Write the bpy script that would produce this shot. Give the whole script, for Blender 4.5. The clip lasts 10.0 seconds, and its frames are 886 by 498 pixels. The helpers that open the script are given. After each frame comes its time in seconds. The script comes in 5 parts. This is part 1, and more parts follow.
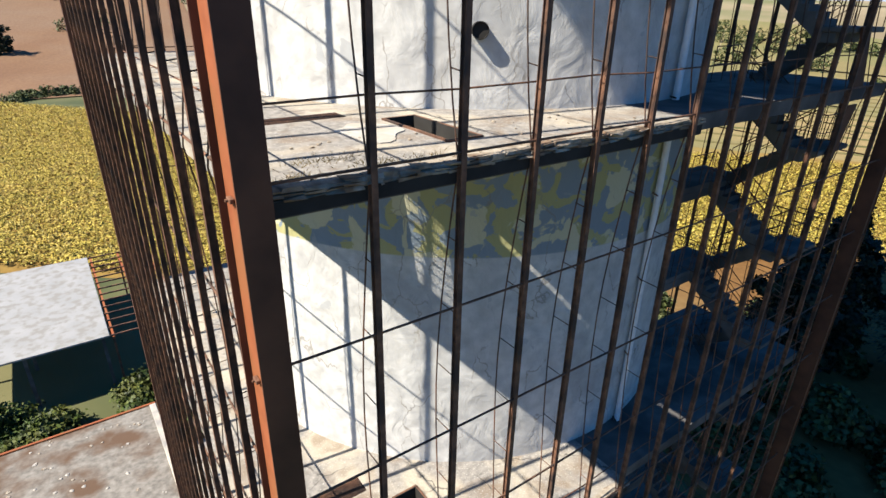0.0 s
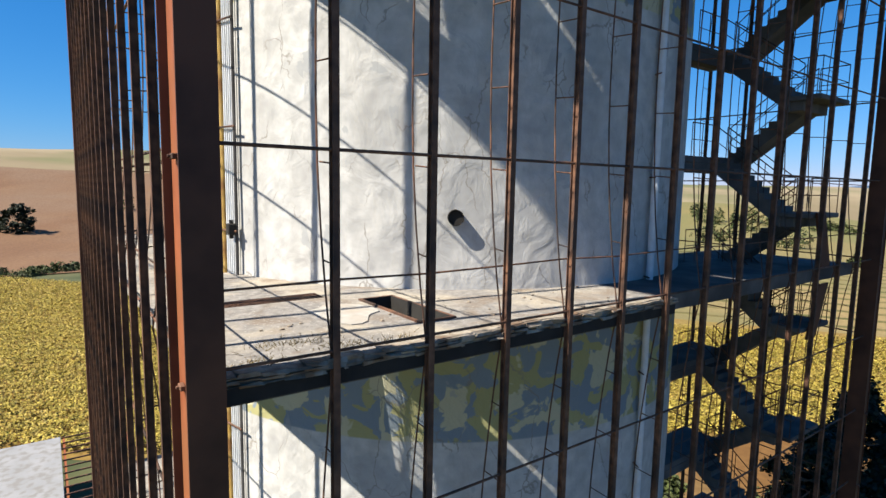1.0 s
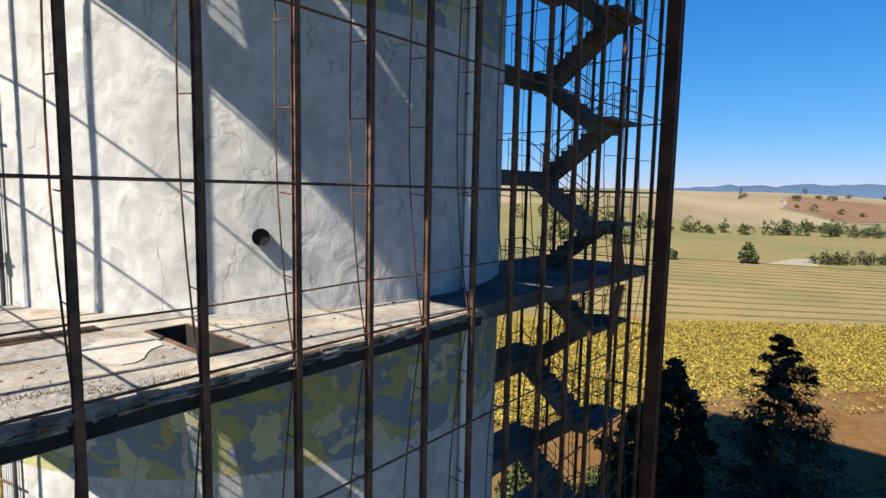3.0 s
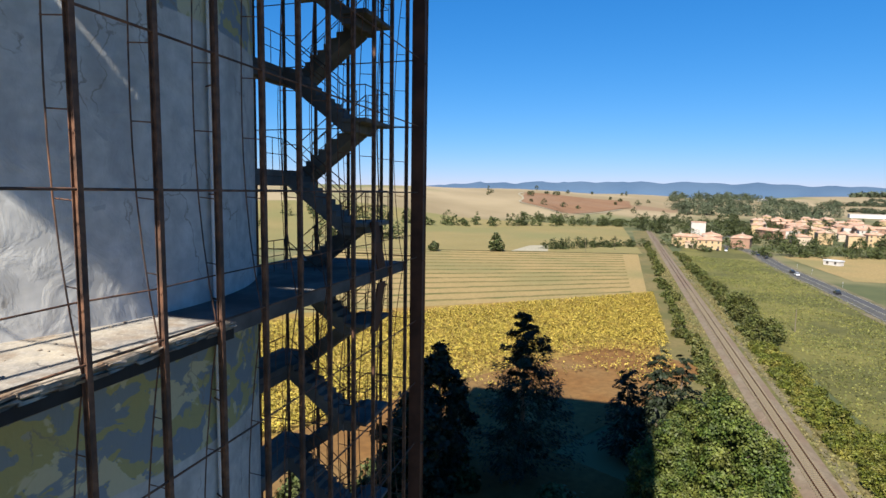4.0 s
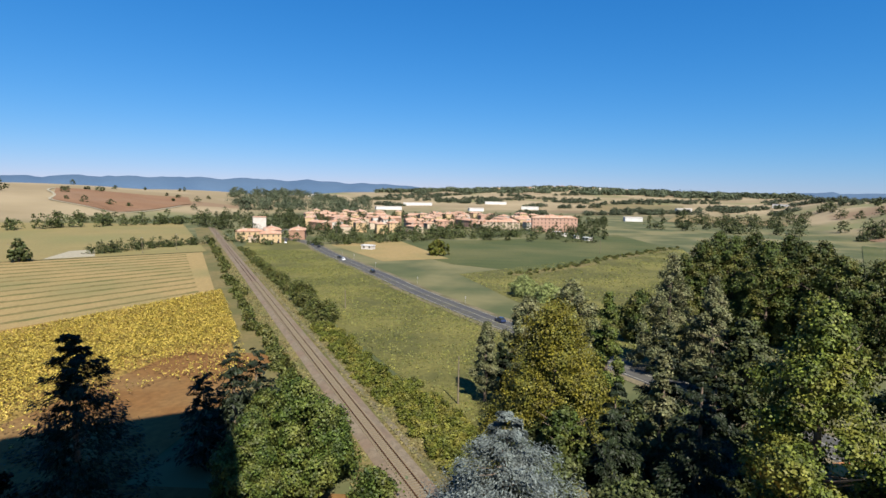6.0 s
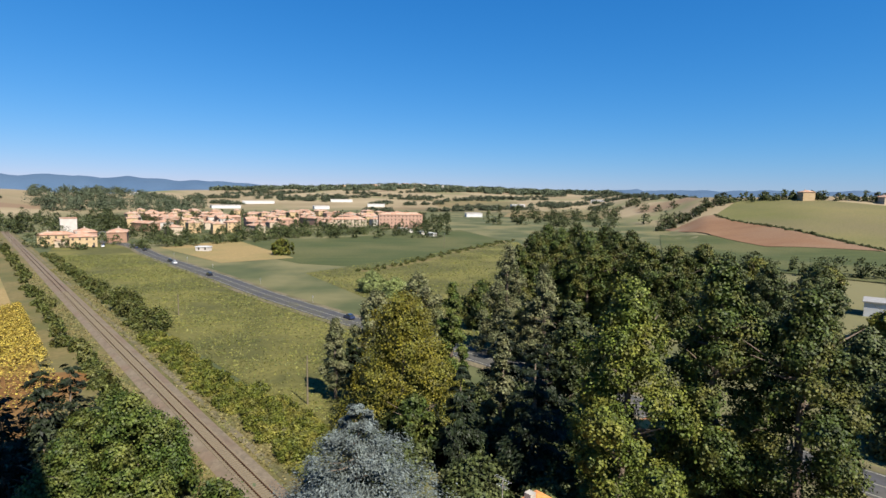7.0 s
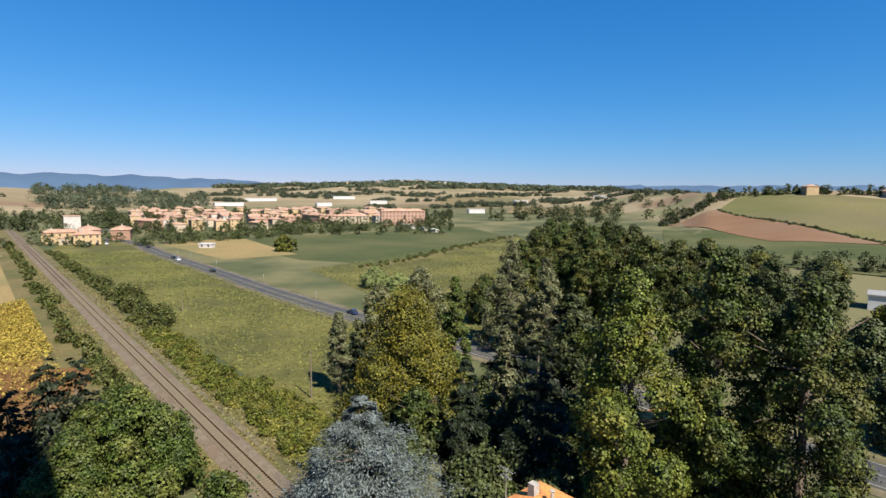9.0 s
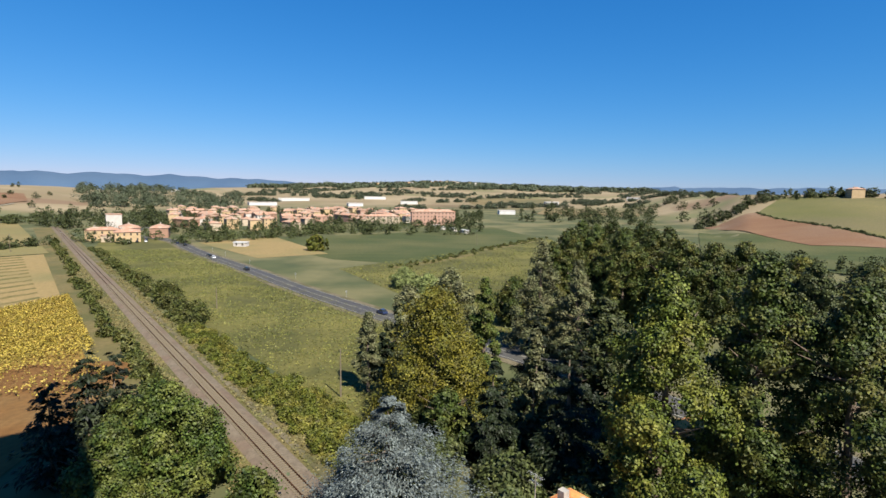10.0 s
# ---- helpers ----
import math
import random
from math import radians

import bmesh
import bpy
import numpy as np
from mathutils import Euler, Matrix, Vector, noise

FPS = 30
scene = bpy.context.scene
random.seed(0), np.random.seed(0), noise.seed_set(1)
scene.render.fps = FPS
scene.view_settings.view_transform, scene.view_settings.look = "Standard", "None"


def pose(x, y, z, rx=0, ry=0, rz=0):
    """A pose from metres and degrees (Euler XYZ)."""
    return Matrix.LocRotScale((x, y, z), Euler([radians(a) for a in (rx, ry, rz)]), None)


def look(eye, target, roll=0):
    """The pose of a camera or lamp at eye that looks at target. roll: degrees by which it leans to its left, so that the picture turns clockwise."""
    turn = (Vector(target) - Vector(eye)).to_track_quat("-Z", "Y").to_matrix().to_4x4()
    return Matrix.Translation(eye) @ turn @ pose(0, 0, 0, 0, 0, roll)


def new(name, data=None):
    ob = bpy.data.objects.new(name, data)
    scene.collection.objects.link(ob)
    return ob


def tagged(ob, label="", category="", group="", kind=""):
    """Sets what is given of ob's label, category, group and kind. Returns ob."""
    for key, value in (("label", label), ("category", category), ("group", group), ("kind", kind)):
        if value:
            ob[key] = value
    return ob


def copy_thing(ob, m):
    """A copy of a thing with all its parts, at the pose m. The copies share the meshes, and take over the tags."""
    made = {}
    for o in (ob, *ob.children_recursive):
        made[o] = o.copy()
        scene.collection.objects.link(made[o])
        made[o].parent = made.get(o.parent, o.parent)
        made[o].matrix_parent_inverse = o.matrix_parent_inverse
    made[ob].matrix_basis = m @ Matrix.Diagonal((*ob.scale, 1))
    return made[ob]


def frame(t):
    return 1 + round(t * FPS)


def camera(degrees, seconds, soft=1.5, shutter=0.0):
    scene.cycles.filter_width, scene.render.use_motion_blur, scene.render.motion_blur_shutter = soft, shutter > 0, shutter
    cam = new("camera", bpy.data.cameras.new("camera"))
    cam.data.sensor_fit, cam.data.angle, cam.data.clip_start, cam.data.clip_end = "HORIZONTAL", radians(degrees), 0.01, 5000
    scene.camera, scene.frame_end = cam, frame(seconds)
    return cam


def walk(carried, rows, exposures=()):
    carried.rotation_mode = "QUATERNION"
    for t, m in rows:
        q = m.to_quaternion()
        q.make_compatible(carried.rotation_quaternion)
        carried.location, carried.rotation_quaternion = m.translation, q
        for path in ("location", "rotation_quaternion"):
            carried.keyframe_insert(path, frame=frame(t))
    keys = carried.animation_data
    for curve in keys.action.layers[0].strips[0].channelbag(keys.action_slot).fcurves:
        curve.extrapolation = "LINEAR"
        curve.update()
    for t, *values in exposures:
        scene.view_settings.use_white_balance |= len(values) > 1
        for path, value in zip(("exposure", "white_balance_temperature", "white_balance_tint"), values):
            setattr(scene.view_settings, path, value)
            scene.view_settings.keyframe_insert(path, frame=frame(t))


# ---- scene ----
cam = camera(77.3, 10.0)
PATH = [
    (0, (0.015, 0.061, 35.959), (0.016, 1.887, 35.142), 1.1),
    (0.5, (0.197, 0.103, 36.012), (0.194, 2.06, 35.595), 1.0),
    (1, (0.433, 0.14, 36.086), (0.43, 2.127, 35.863), 1.0),
    (1.5, (0.739, 0.222, 36.215), (0.739, 2.211, 36.003), 1.0),
    (2, (0.999, 0.28, 36.336), (1.006, 2.268, 36.121), 1.0),
    (2.2, (1.118, 0.258, 36.339), (1.123, 2.247, 36.129), 1.0),
    (3.3, (1.628, 0.206, 36.477), (2.372, 2.051, 36.27), 1.0),
    (3.5, (1.704, 0.214, 36.49), (2.594, 1.994, 36.286), 0.8),
    (4, (1.885, 0.24, 36.544), (3.098, 1.817, 36.338), 0.9),
    (4.5, (2.007, 0.274, 36.657), (3.495, 1.597, 36.456), 0.9),
    (5, (2.075, 0.331, 36.82), (3.783, 1.353, 36.624), 0.8),
    (5.5, (2.028, 0.361, 36.835), (3.894, 1.054, 36.639), 0.8),
    (6, (1.882, 0.331, 36.826), (3.846, 0.653, 36.629), 0.9),
    (6.2, (1.801, 0.301, 36.793), (3.783, 0.483, 36.6), 1.0),
    (7.3, (1.266, 0.013, 36.248), (3.238, -0.251, 36.047), 0.6),
    (7.5, (1.205, -0.003, 36.208), (3.177, -0.261, 36.004), 0.5),
    (8, (1.166, 0.039, 36.102), (3.14, -0.197, 35.887), 0.2),
    (8.5, (1.199, 0.076, 35.993), (3.175, -0.149, 35.785), 0.2),
    (9, (1.29, 0.081, 35.895), (3.267, -0.132, 35.685), 0.4),
    (9.5, (1.493, 0.078, 35.874), (3.472, -0.125, 35.665), 0.5),
    (10, (1.749, 0.117, 35.869), (3.735, 0.011, 35.661), 0.7),
]
walk(cam, [(t, look(eye, target, roll)) for t, eye, target, roll in PATH],
     exposures=((0, 1.35), (1, 1.2), (2.2, 1.1), (3.5, 1.2), (4.6, 1.27), (6, 1.06), (10, 1.06)))

# ---- light ----
SX, SY = -1.841, 6.222
T = pose(SX, SY, 0, 0, 0, 35.82)            # tower's own axes: s along the near face, q inwards
U = Vector((0.8108, 0.5853, 0))
V = Vector((-0.5853, 0.8108, 0))
travel = (U - 0.12 * V).normalized() + Vector((0, 0, -1.09))
world = bpy.data.worlds.new("sky")
scene.world = world
world.use_nodes = True
wn = world.node_tree
sky = wn.nodes.new("ShaderNodeTexSky")
sky.sky_type = "NISHITA"
sky.sun_disc = False
sky.sun_elevation = radians(47.4)
sky.sun_rotation = radians(234)
sky.air_density, sky.dust_density, sky.ozone_density, sky.altitude = 1.0, 0.0, 1.2, 0
wn.nodes["Background"].inputs["Strength"].default_value = 0.607
# clear, deep-blue air: the sky's own colours, deepened overhead and kept pale at the horizon
split, join = wn.nodes.new("ShaderNodeSeparateColor"), wn.nodes.new("ShaderNodeCombineColor")
wn.links.new(sky.outputs[0], split.inputs[0])
for i, (power, gain) in enumerate(((1.55, 0.45), (0.82, 0.54), (0.62, 0.87))):
    level, curve, amount = [wn.nodes.new("ShaderNodeMath") for _ in range(3)]
    level.operation, curve.operation, amount.operation = "MULTIPLY", "POWER", "MULTIPLY"
    level.inputs[1].default_value, curve.inputs[1].default_value, amount.inputs[1].default_value = 0.088, power, gain
    wn.links.new(split.outputs[i], level.inputs[0])
    wn.links.new(level.outputs[0], curve.inputs[0])
    wn.links.new(curve.outputs[0], amount.inputs[0])
    wn.links.new(amount.outputs[0], join.inputs[i])
wn.links.new(join.outputs[0], wn.nodes["Background"].inputs["Color"])
sun_data = bpy.data.lights.new("sun", "SUN")
sun_data.energy, sun_data.angle, sun_data.color = 5.0, radians(0.53), (1.0, 0.93, 0.82)
sun = new("sun", sun_data)
sun.matrix_world = look((0, 0, 120), Vector((0, 0, 120)) + travel)


# ---- materials ----
def node_mat(name, rough=0.8, metal=0.0):
    m = bpy.data.materials.new(name)
    m.use_nodes = True
    b = m.node_tree.nodes["Principled BSDF"]
    b.inputs["Roughness"].default_value, b.inputs["Metallic"].default_value = rough, metal
    b.inputs["Specular IOR Level"].default_value = 0.25
    return m, m.node_tree, b


def noise_fac(nt, scale, detail=6.0, lo=0.35, hi=0.65, stretch=(1, 1, 1), src="Object", distort=0.0):
    co = nt.nodes.new("ShaderNodeTexCoord")
    mp = nt.nodes.new("ShaderNodeMapping")
    mp.inputs["Scale"].default_value = stretch
    nt.links.new(co.outputs[src], mp.inputs[0])
    n = nt.nodes.new("ShaderNodeTexNoise")
    n.inputs["Scale"].default_value, n.inputs["Detail"].default_value = scale, detail
    n.inputs["Distortion"].default_value = distort
    nt.links.new(mp.outputs[0], n.inputs["Vector"])
    r = nt.nodes.new("ShaderNodeMapRange")
    r.inputs["From Min"].default_value, r.inputs["From Max"].default_value = lo, hi
    nt.links.new(n.outputs["Fac"], r.inputs["Value"])
    return r.outputs[0]


def mixed(nt, fac, a, b):
    mx = nt.nodes.new("ShaderNodeMix")
    mx.data_type = "RGBA"
    if isinstance(fac, float):
        mx.inputs[0].default_value = fac
    else:
        nt.links.new(fac, mx.inputs[0])
    for sock, v in ((mx.inputs[6], a), (mx.inputs[7], b)):
        if isinstance(v, tuple):
            sock.default_value = (*v, 1)
        else:
            nt.links.new(v, sock)
    return mx.outputs[2]


def bump(nt, bsdf, fac, strength=0.3, dist=0.02):
    bp = nt.nodes.new("ShaderNodeBump")
    bp.inputs["Strength"].default_value, bp.inputs["Distance"].default_value = strength, dist
    nt.links.new(fac, bp.inputs["Height"])
    nt.links.new(bp.outputs[0], bsdf.inputs["Normal"])


def math_node(nt, op, a, b):
    m = nt.nodes.new("ShaderNodeMath")
    m.operation = op
    m.use_clamp = True
    for i, v in enumerate((a, b)):
        if isinstance(v, float):
            m.inputs[i].default_value = v
        else:
            nt.links.new(v, m.inputs[i])
    return m.outputs[0]


def simple(name, c1, c2, scale=2.0, rough=0.85, c3=None, scale3=0.2, b=0.2, bd=0.02, metal=0.0, stretch=(1, 1, 1), src="Object"):
    m, nt, p = node_mat(name, rough, metal)
    f = noise_fac(nt, scale, 8, 0.3, 0.7, stretch, src)
    col = mixed(nt, f, c1, c2)
    if c3:
        col = mixed(nt, noise_fac(nt, scale3, 4, 0.45, 0.62, (1, 1, 1), src), col, c3)
    nt.links.new(col, p.inputs["Base Color"])
    if b:
        bump(nt, p, f, b, bd)
    return m


def leafy(name, dark, light, warm=None, amount=0.25, gain=0.35):
    m, nt, p = node_mat(name, 0.6)
    dark, light = [tuple(gain * c * g for c, g in zip(k, (1.0, 1.0, 0.8))) for k in (dark, light)]
    geo = nt.nodes.new("ShaderNodeNewGeometry")
    col = mixed(nt, geo.outputs["Random Per Island"], dark, light)
    if warm:
        col = mixed(nt, math_node(nt, "MULTIPLY", noise_fac(nt, 0.35, 3, 0.45, 0.65), amount), col, tuple(0.6 * c for c in warm))
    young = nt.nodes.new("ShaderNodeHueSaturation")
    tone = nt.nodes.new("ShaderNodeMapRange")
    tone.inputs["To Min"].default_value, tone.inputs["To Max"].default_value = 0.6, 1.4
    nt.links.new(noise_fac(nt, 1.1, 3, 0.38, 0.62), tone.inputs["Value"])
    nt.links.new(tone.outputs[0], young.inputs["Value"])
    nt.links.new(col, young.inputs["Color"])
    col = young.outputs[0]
    info = nt.nodes.new("ShaderNodeObjectInfo")
    hs = nt.nodes.new("ShaderNodeHueSaturation")
    mr = nt.nodes.new("ShaderNodeMapRange")
    mr.inputs["To Min"].default_value, mr.inputs["To Max"].default_value = 0.8, 1.2
    nt.links.new(info.outputs["Random"], mr.inputs["Value"])
    nt.links.new(mr.outputs[0], hs.inputs["Value"])
    nt.links.new(col, hs.inputs["Color"])
    nt.links.new(hs.outputs[0], p.inputs["Base Color"])
    p.inputs["Transmission Weight"].default_value = 0.0
    p.inputs["Subsurface Weight"].default_value = 0.0
    return m


def cracks(nt, scale, amount, zs=0.45):
    """A mask of fine wandering cracks, in some places only."""
    co2 = nt.nodes.new("ShaderNodeTexCoord")
    mp2 = nt.nodes.new("ShaderNodeMapping")
    mp2.inputs["Scale"].default_value = (1, 1, zs)
    vor = nt.nodes.new("ShaderNodeTexVoronoi")
    vor.feature = "DISTANCE_TO_EDGE"
    vor.inputs["Scale"].default_value = scale
    warp = nt.nodes.new("ShaderNodeTexNoise")
    warp.inputs["Scale"].default_value, warp.inputs["Detail"].default_value = 2.0, 6
    addv = nt.nodes.new("ShaderNodeVectorMath")
    addv.operation = "MULTIPLY_ADD"
    addv.inputs[1].default_value = (0.5, 0.5, 0.5)
    nt.links.new(co2.outputs["Object"], mp2.inputs[0])
    nt.links.new(co2.outputs["Object"], warp.inputs["Vector"])
    nt.links.new(warp.outputs["Color"], addv.inputs[0])
    nt.links.new(mp2.outputs[0], addv.inputs[2])
    nt.links.new(addv.outputs[0], vor.inputs["Vector"])
    thin = nt.nodes.new("ShaderNodeMapRange")
    thin.inputs["From Min"].default_value, thin.inputs["From Max"].default_value = 0.014, 0.004
    nt.links.new(vor.outputs["Distance"], thin.inputs["Value"])
    return math_node(nt, "MULTIPLY", math_node(nt, "MULTIPLY", thin.outputs[0], noise_fac(nt, 0.8, 3, 0.48, 0.56)), amount)


def concrete_mat():
    m, nt, p = node_mat("cracked_deck_concrete", 0.95)
    fine = noise_fac(nt, 6.0, 10, 0.3, 0.7)
    col = mixed(nt, fine, (0.155, 0.145, 0.13), (0.27, 0.25, 0.225))
    col = mixed(nt, noise_fac(nt, 0.55, 6, 0.47, 0.60, (1, 1, 1), "Object", 0.4), col, (0.34, 0.30, 0.235))
    col = mixed(nt, math_node(nt, "MULTIPLY", noise_fac(nt, 1.3, 7, 0.52, 0.66, (1, 1, 1), "Object", 0.6), 0.65), col, (0.17, 0.125, 0.085))
    col = mixed(nt, math_node(nt, "MULTIPLY", noise_fac(nt, 22.0, 3, 0.60, 0.68), 0.6), col, (0.48, 0.46, 0.42))
    col = mixed(nt, cracks(nt, 0.55, 0.8, 1.0), col, (0.06, 0.055, 0.05))
    nt.links.new(col, p.inputs["Base Color"])
    bump(nt, p, fine, 0.6, 0.02)
    return m


def plaster_mat():
    m, nt, p = node_mat("old_plaster", 0.9)
    fine = noise_fac(nt, 3.0, 10, 0.35, 0.7)
    big = noise_fac(nt, 0.45, 6, 0.56, 0.62, (1, 1, 0.8), "Object", 0.4)
    streak = noise_fac(nt, 1.6, 5, 0.45, 0.75, (1, 1, 0.07))
    col = mixed(nt, fine, (0.39, 0.384, 0.364), (0.535, 0.526, 0.495))
    col = mixed(nt, math_node(nt, "MULTIPLY", big, 0.45), col, (0.27, 0.27, 0.265))
    col = mixed(nt, math_node(nt, "MULTIPLY", streak, 0.5), col, (0.33, 0.315, 0.285))
    # old ochre-green paint that peels in flakes under each balcony
    co = nt.nodes.new("ShaderNodeTexCoord")
    sep = nt.nodes.new("ShaderNodeSeparateXYZ")
    nt.links.new(co.outputs["Object"], sep.inputs[0])
    mod = nt.nodes.new("ShaderNodeMath")
    mod.operation = "MODULO"
    add = nt.nodes.new("ShaderNodeMath")
    add.operation = "ADD"
    add.inputs[1].default_value = 9.76 * 4 - 33.9
    nt.links.new(sep.outputs["Z"], add.inputs[0])
    nt.links.new(add.outputs[0], mod.inputs[0])
    mod.inputs[1].default_value = 9.76
    rng = nt.nodes.new("ShaderNodeMapRange")
    rng.inputs["From Min"].default_value, rng.inputs["From Max"].default_value = 6.3, 6.34
    nt.links.new(mod.outputs[0], rng.inputs["Value"])
    flakes = noise_fac(nt, 1.5, 6, 0.47, 0.485, (1, 1, 1.2), "Object", 0.7)
    band = mixed(nt, flakes, (0.34, 0.32, 0.15), (0.20, 0.24, 0.27))
    band = mixed(nt, noise_fac(nt, 1.1, 6, 0.55, 0.565, (1, 1, 1), "Object", 0.5), band, (0.46, 0.43, 0.29))
    col = mixed(nt, rng.outputs[0], col, band)
    # flaked spots
    col = mixed(nt, math_node(nt, "MULTIPLY", noise_fac(nt, 1.5, 6, 0.67, 0.68, (1, 1, 0.8), "Object", 0.6), 0.6), col, (0.30, 0.31, 0.31))
    # hairline cracks
    crack = cracks(nt, 0.95, 0.75)
    col = mixed(nt, crack, col, (0.22, 0.20, 0.17))
    nt.links.new(col, p.inputs["Base Color"])
    bump(nt, p, noise_fac(nt, 1.5, 9, 0.4, 0.66, (1, 1, 0.8), "Object", 0.6), 0.55, 0.035)
    return m


M_plaster = plaster_mat()
M_rust = simple("rusty_steel", (0.070, 0.034, 0.022), (0.20, 0.10, 0.058), 6, 0.75, (0.045, 0.030, 0.024), 1.2, 0.25, 0.005)
# Rust orange, lifted for the sunlit post plate; also used on roof steel.
M_orange = simple("sunlit_orange_rust", (0.20, 0.058, 0.022), (0.28, 0.085, 0.033), 3, 0.7, (0.22, 0.08, 0.03), 0.8, 0.1, 0.004)
M_slab = simple("weathered_concrete", (0.23, 0.215, 0.195), (0.36, 0.335, 0.295), 1.6, 0.95, (0.44, 0.39, 0.31), 0.5, 0.6, 0.03)
M_deck = concrete_mat()
M_cement = simple("pale_cement", (0.30, 0.285, 0.25), (0.40, 0.38, 0.34), 5, 0.95, (0.34, 0.30, 0.25), 1.4, 0.5, 0.015)
# Dark brown that holds the shade of the posts' unlit faces.
M_post = simple("dark_brown_steel", (0.050, 0.021, 0.013), (0.085, 0.036, 0.021), 2.2, 0.65, (0.11, 0.045, 0.025), 0.7, 0.15, 0.004)
# Darker concrete: the shade on stair, wing and beams is in this colour.
M_slab_dark = simple("dark_shaded_concrete", (0.085, 0.08, 0.076), (0.145, 0.137, 0.126), 1.8, 0.95, (0.06, 0.057, 0.055), 0.5, 0.4, 0.02)
M_rubble = simple("crumbled_concrete", (0.20, 0.165, 0.12), (0.36, 0.32, 0.26), 7, 0.95, (0.15, 0.10, 0.065), 2.0, 0.6, 0.02)
M_pipe = simple("painted_drainpipe", (0.55, 0.57, 0.58), (0.68, 0.69, 0.70), 4, 0.45, None, 1, 0.05)
M_yellowpipe = simple("ochre_painted_pipe", (0.50, 0.30, 0.07), (0.62, 0.42, 0.14), 4, 0.6, (0.28, 0.14, 0.05), 1.5)
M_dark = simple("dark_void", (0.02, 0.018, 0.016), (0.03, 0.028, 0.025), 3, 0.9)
M_roofgrey = simple("bitumen_roof", (0.12, 0.108, 0.092), (0.23, 0.21, 0.18), 2.6, 0.95, (0.095, 0.058, 0.036), 0.35, 0.4, 0.02)
M_roofwhite = simple("pale_metal_roof", (0.23, 0.23, 0.222), (0.285, 0.28, 0.27), 0.6, 0.7, (0.20, 0.19, 0.17), 1.2, 0.1)
# ---- mesh helpers ----
def link(name, bm, mat, parent=None, label=""):
    me = bpy.data.meshes.new(name)
    bm.to_mesh(me)
    bm.free()
    for mm in (mat if isinstance(mat, (list, tuple)) else (mat,)):
        me.materials.append(mm)
    ob = new(name, me)
    if parent is not None:
        ob.parent = parent
    if label:
        ob["label"] = label
    return ob


part = link


def empty(name, m=None):
    e = new(name)
    if m is not None:
        e.matrix_world = m
    return e


def raw(name, verts, faces, mat, parent=None, label="", smooth=False):
    """A mesh from arrays of vertices and of faces with one number of corners."""
    verts, faces = np.asarray(verts, np.float32), np.asarray(faces, np.int32)
    me = bpy.data.meshes.new(name)
    me.vertices.add(len(verts))
    me.vertices.foreach_set("co", verts.ravel())
    k = faces.shape[1]
    me.loops.add(faces.size)
    me.loops.foreach_set("vertex_index", faces.ravel())
    me.polygons.add(len(faces))
    me.polygons.foreach_set("loop_start", np.arange(0, faces.size, k, dtype=np.int32))
    me.update(calc_edges=True)
    me.validate()
    if smooth:
        me.polygons.foreach_set("use_smooth", np.ones(len(faces), bool))
    for mm in (mat if isinstance(mat, (list, tuple)) else (mat,)):
        me.materials.append(mm)
    ob = new(name, me)
    if parent is not None:
        ob.parent = parent
    if label:
        ob["label"] = label
    return ob


def box(bm, a, b, bevel=0.0):
    r = bmesh.ops.create_cube(bm, size=1.0)
    vs = r["verts"]
    for v in vs:
        v.co = Vector([(a[i] + b[i]) / 2 + v.co[i] * (b[i] - a[i]) for i in range(3)])
    if bevel:
        es = {e for v in vs for e in v.link_edges}
        bmesh.ops.bevel(bm, geom=list(es), offset=bevel, segments=1, affect="EDGES")
    return vs


def rod(bm, a, b, r, n=6, r2=None):
    a, b = Vector(a), Vector(b)
    d = b - a
    m = Matrix.Translation((a + b) / 2) @ d.to_track_quat("Z", "Y").to_matrix().to_4x4()
    bmesh.ops.create_cone(bm, cap_ends=True, segments=n, radius1=r, radius2=r if r2 is None else r2, depth=d.length, matrix=m)


def tube(bm, pts, r, n=6):
    """One bent rod through the points."""
    rings_ = []
    for i, p in enumerate(pts):
        d = (pts[min(i + 1, len(pts) - 1)] - pts[max(i - 1, 0)]).normalized()
        a_ = d.orthogonal().normalized() if abs(d.z) < 0.9 else Vector((1, 0, 0))
        a_ = (a_ - d * a_.dot(d)).normalized()
        b_ = d.cross(a_)
        rings_.append([bm.verts.new(p + r * (math.cos(2 * math.pi * k / n) * a_ + math.sin(2 * math.pi * k / n) * b_)) for k in range(n)])
    for u_, v_ in zip(rings_, rings_[1:]):
        for k in range(n):
            bm.faces.new((u_[k], u_[(k + 1) % n], v_[(k + 1) % n], v_[k]))


def prism(bm, pts, z0, z1):
    lo = [bm.verts.new((x, y, z0)) for x, y in pts]
    hi = [bm.verts.new((x, y, z1)) for x, y in pts]
    n = len(pts)
    bm.faces.new(lo[::-1])
    bm.faces.new(hi)
    for i in range(n):
        bm.faces.new((lo[i], lo[(i + 1) % n], hi[(i + 1) % n], hi[i]))
    bmesh.ops.recalc_face_normals(bm, faces=bm.faces)


# ---- tower ----
CS, CQ, RAD = 9.56, 9.70, 7.85
FLOOR, RISE = 33.9, 9.76
LEVELS = [FLOOR + RISE * k + (0.35 if k > 0 else 0.0) for k in range(-3, 5)]
TOP = 80.0
GRID = 1.41

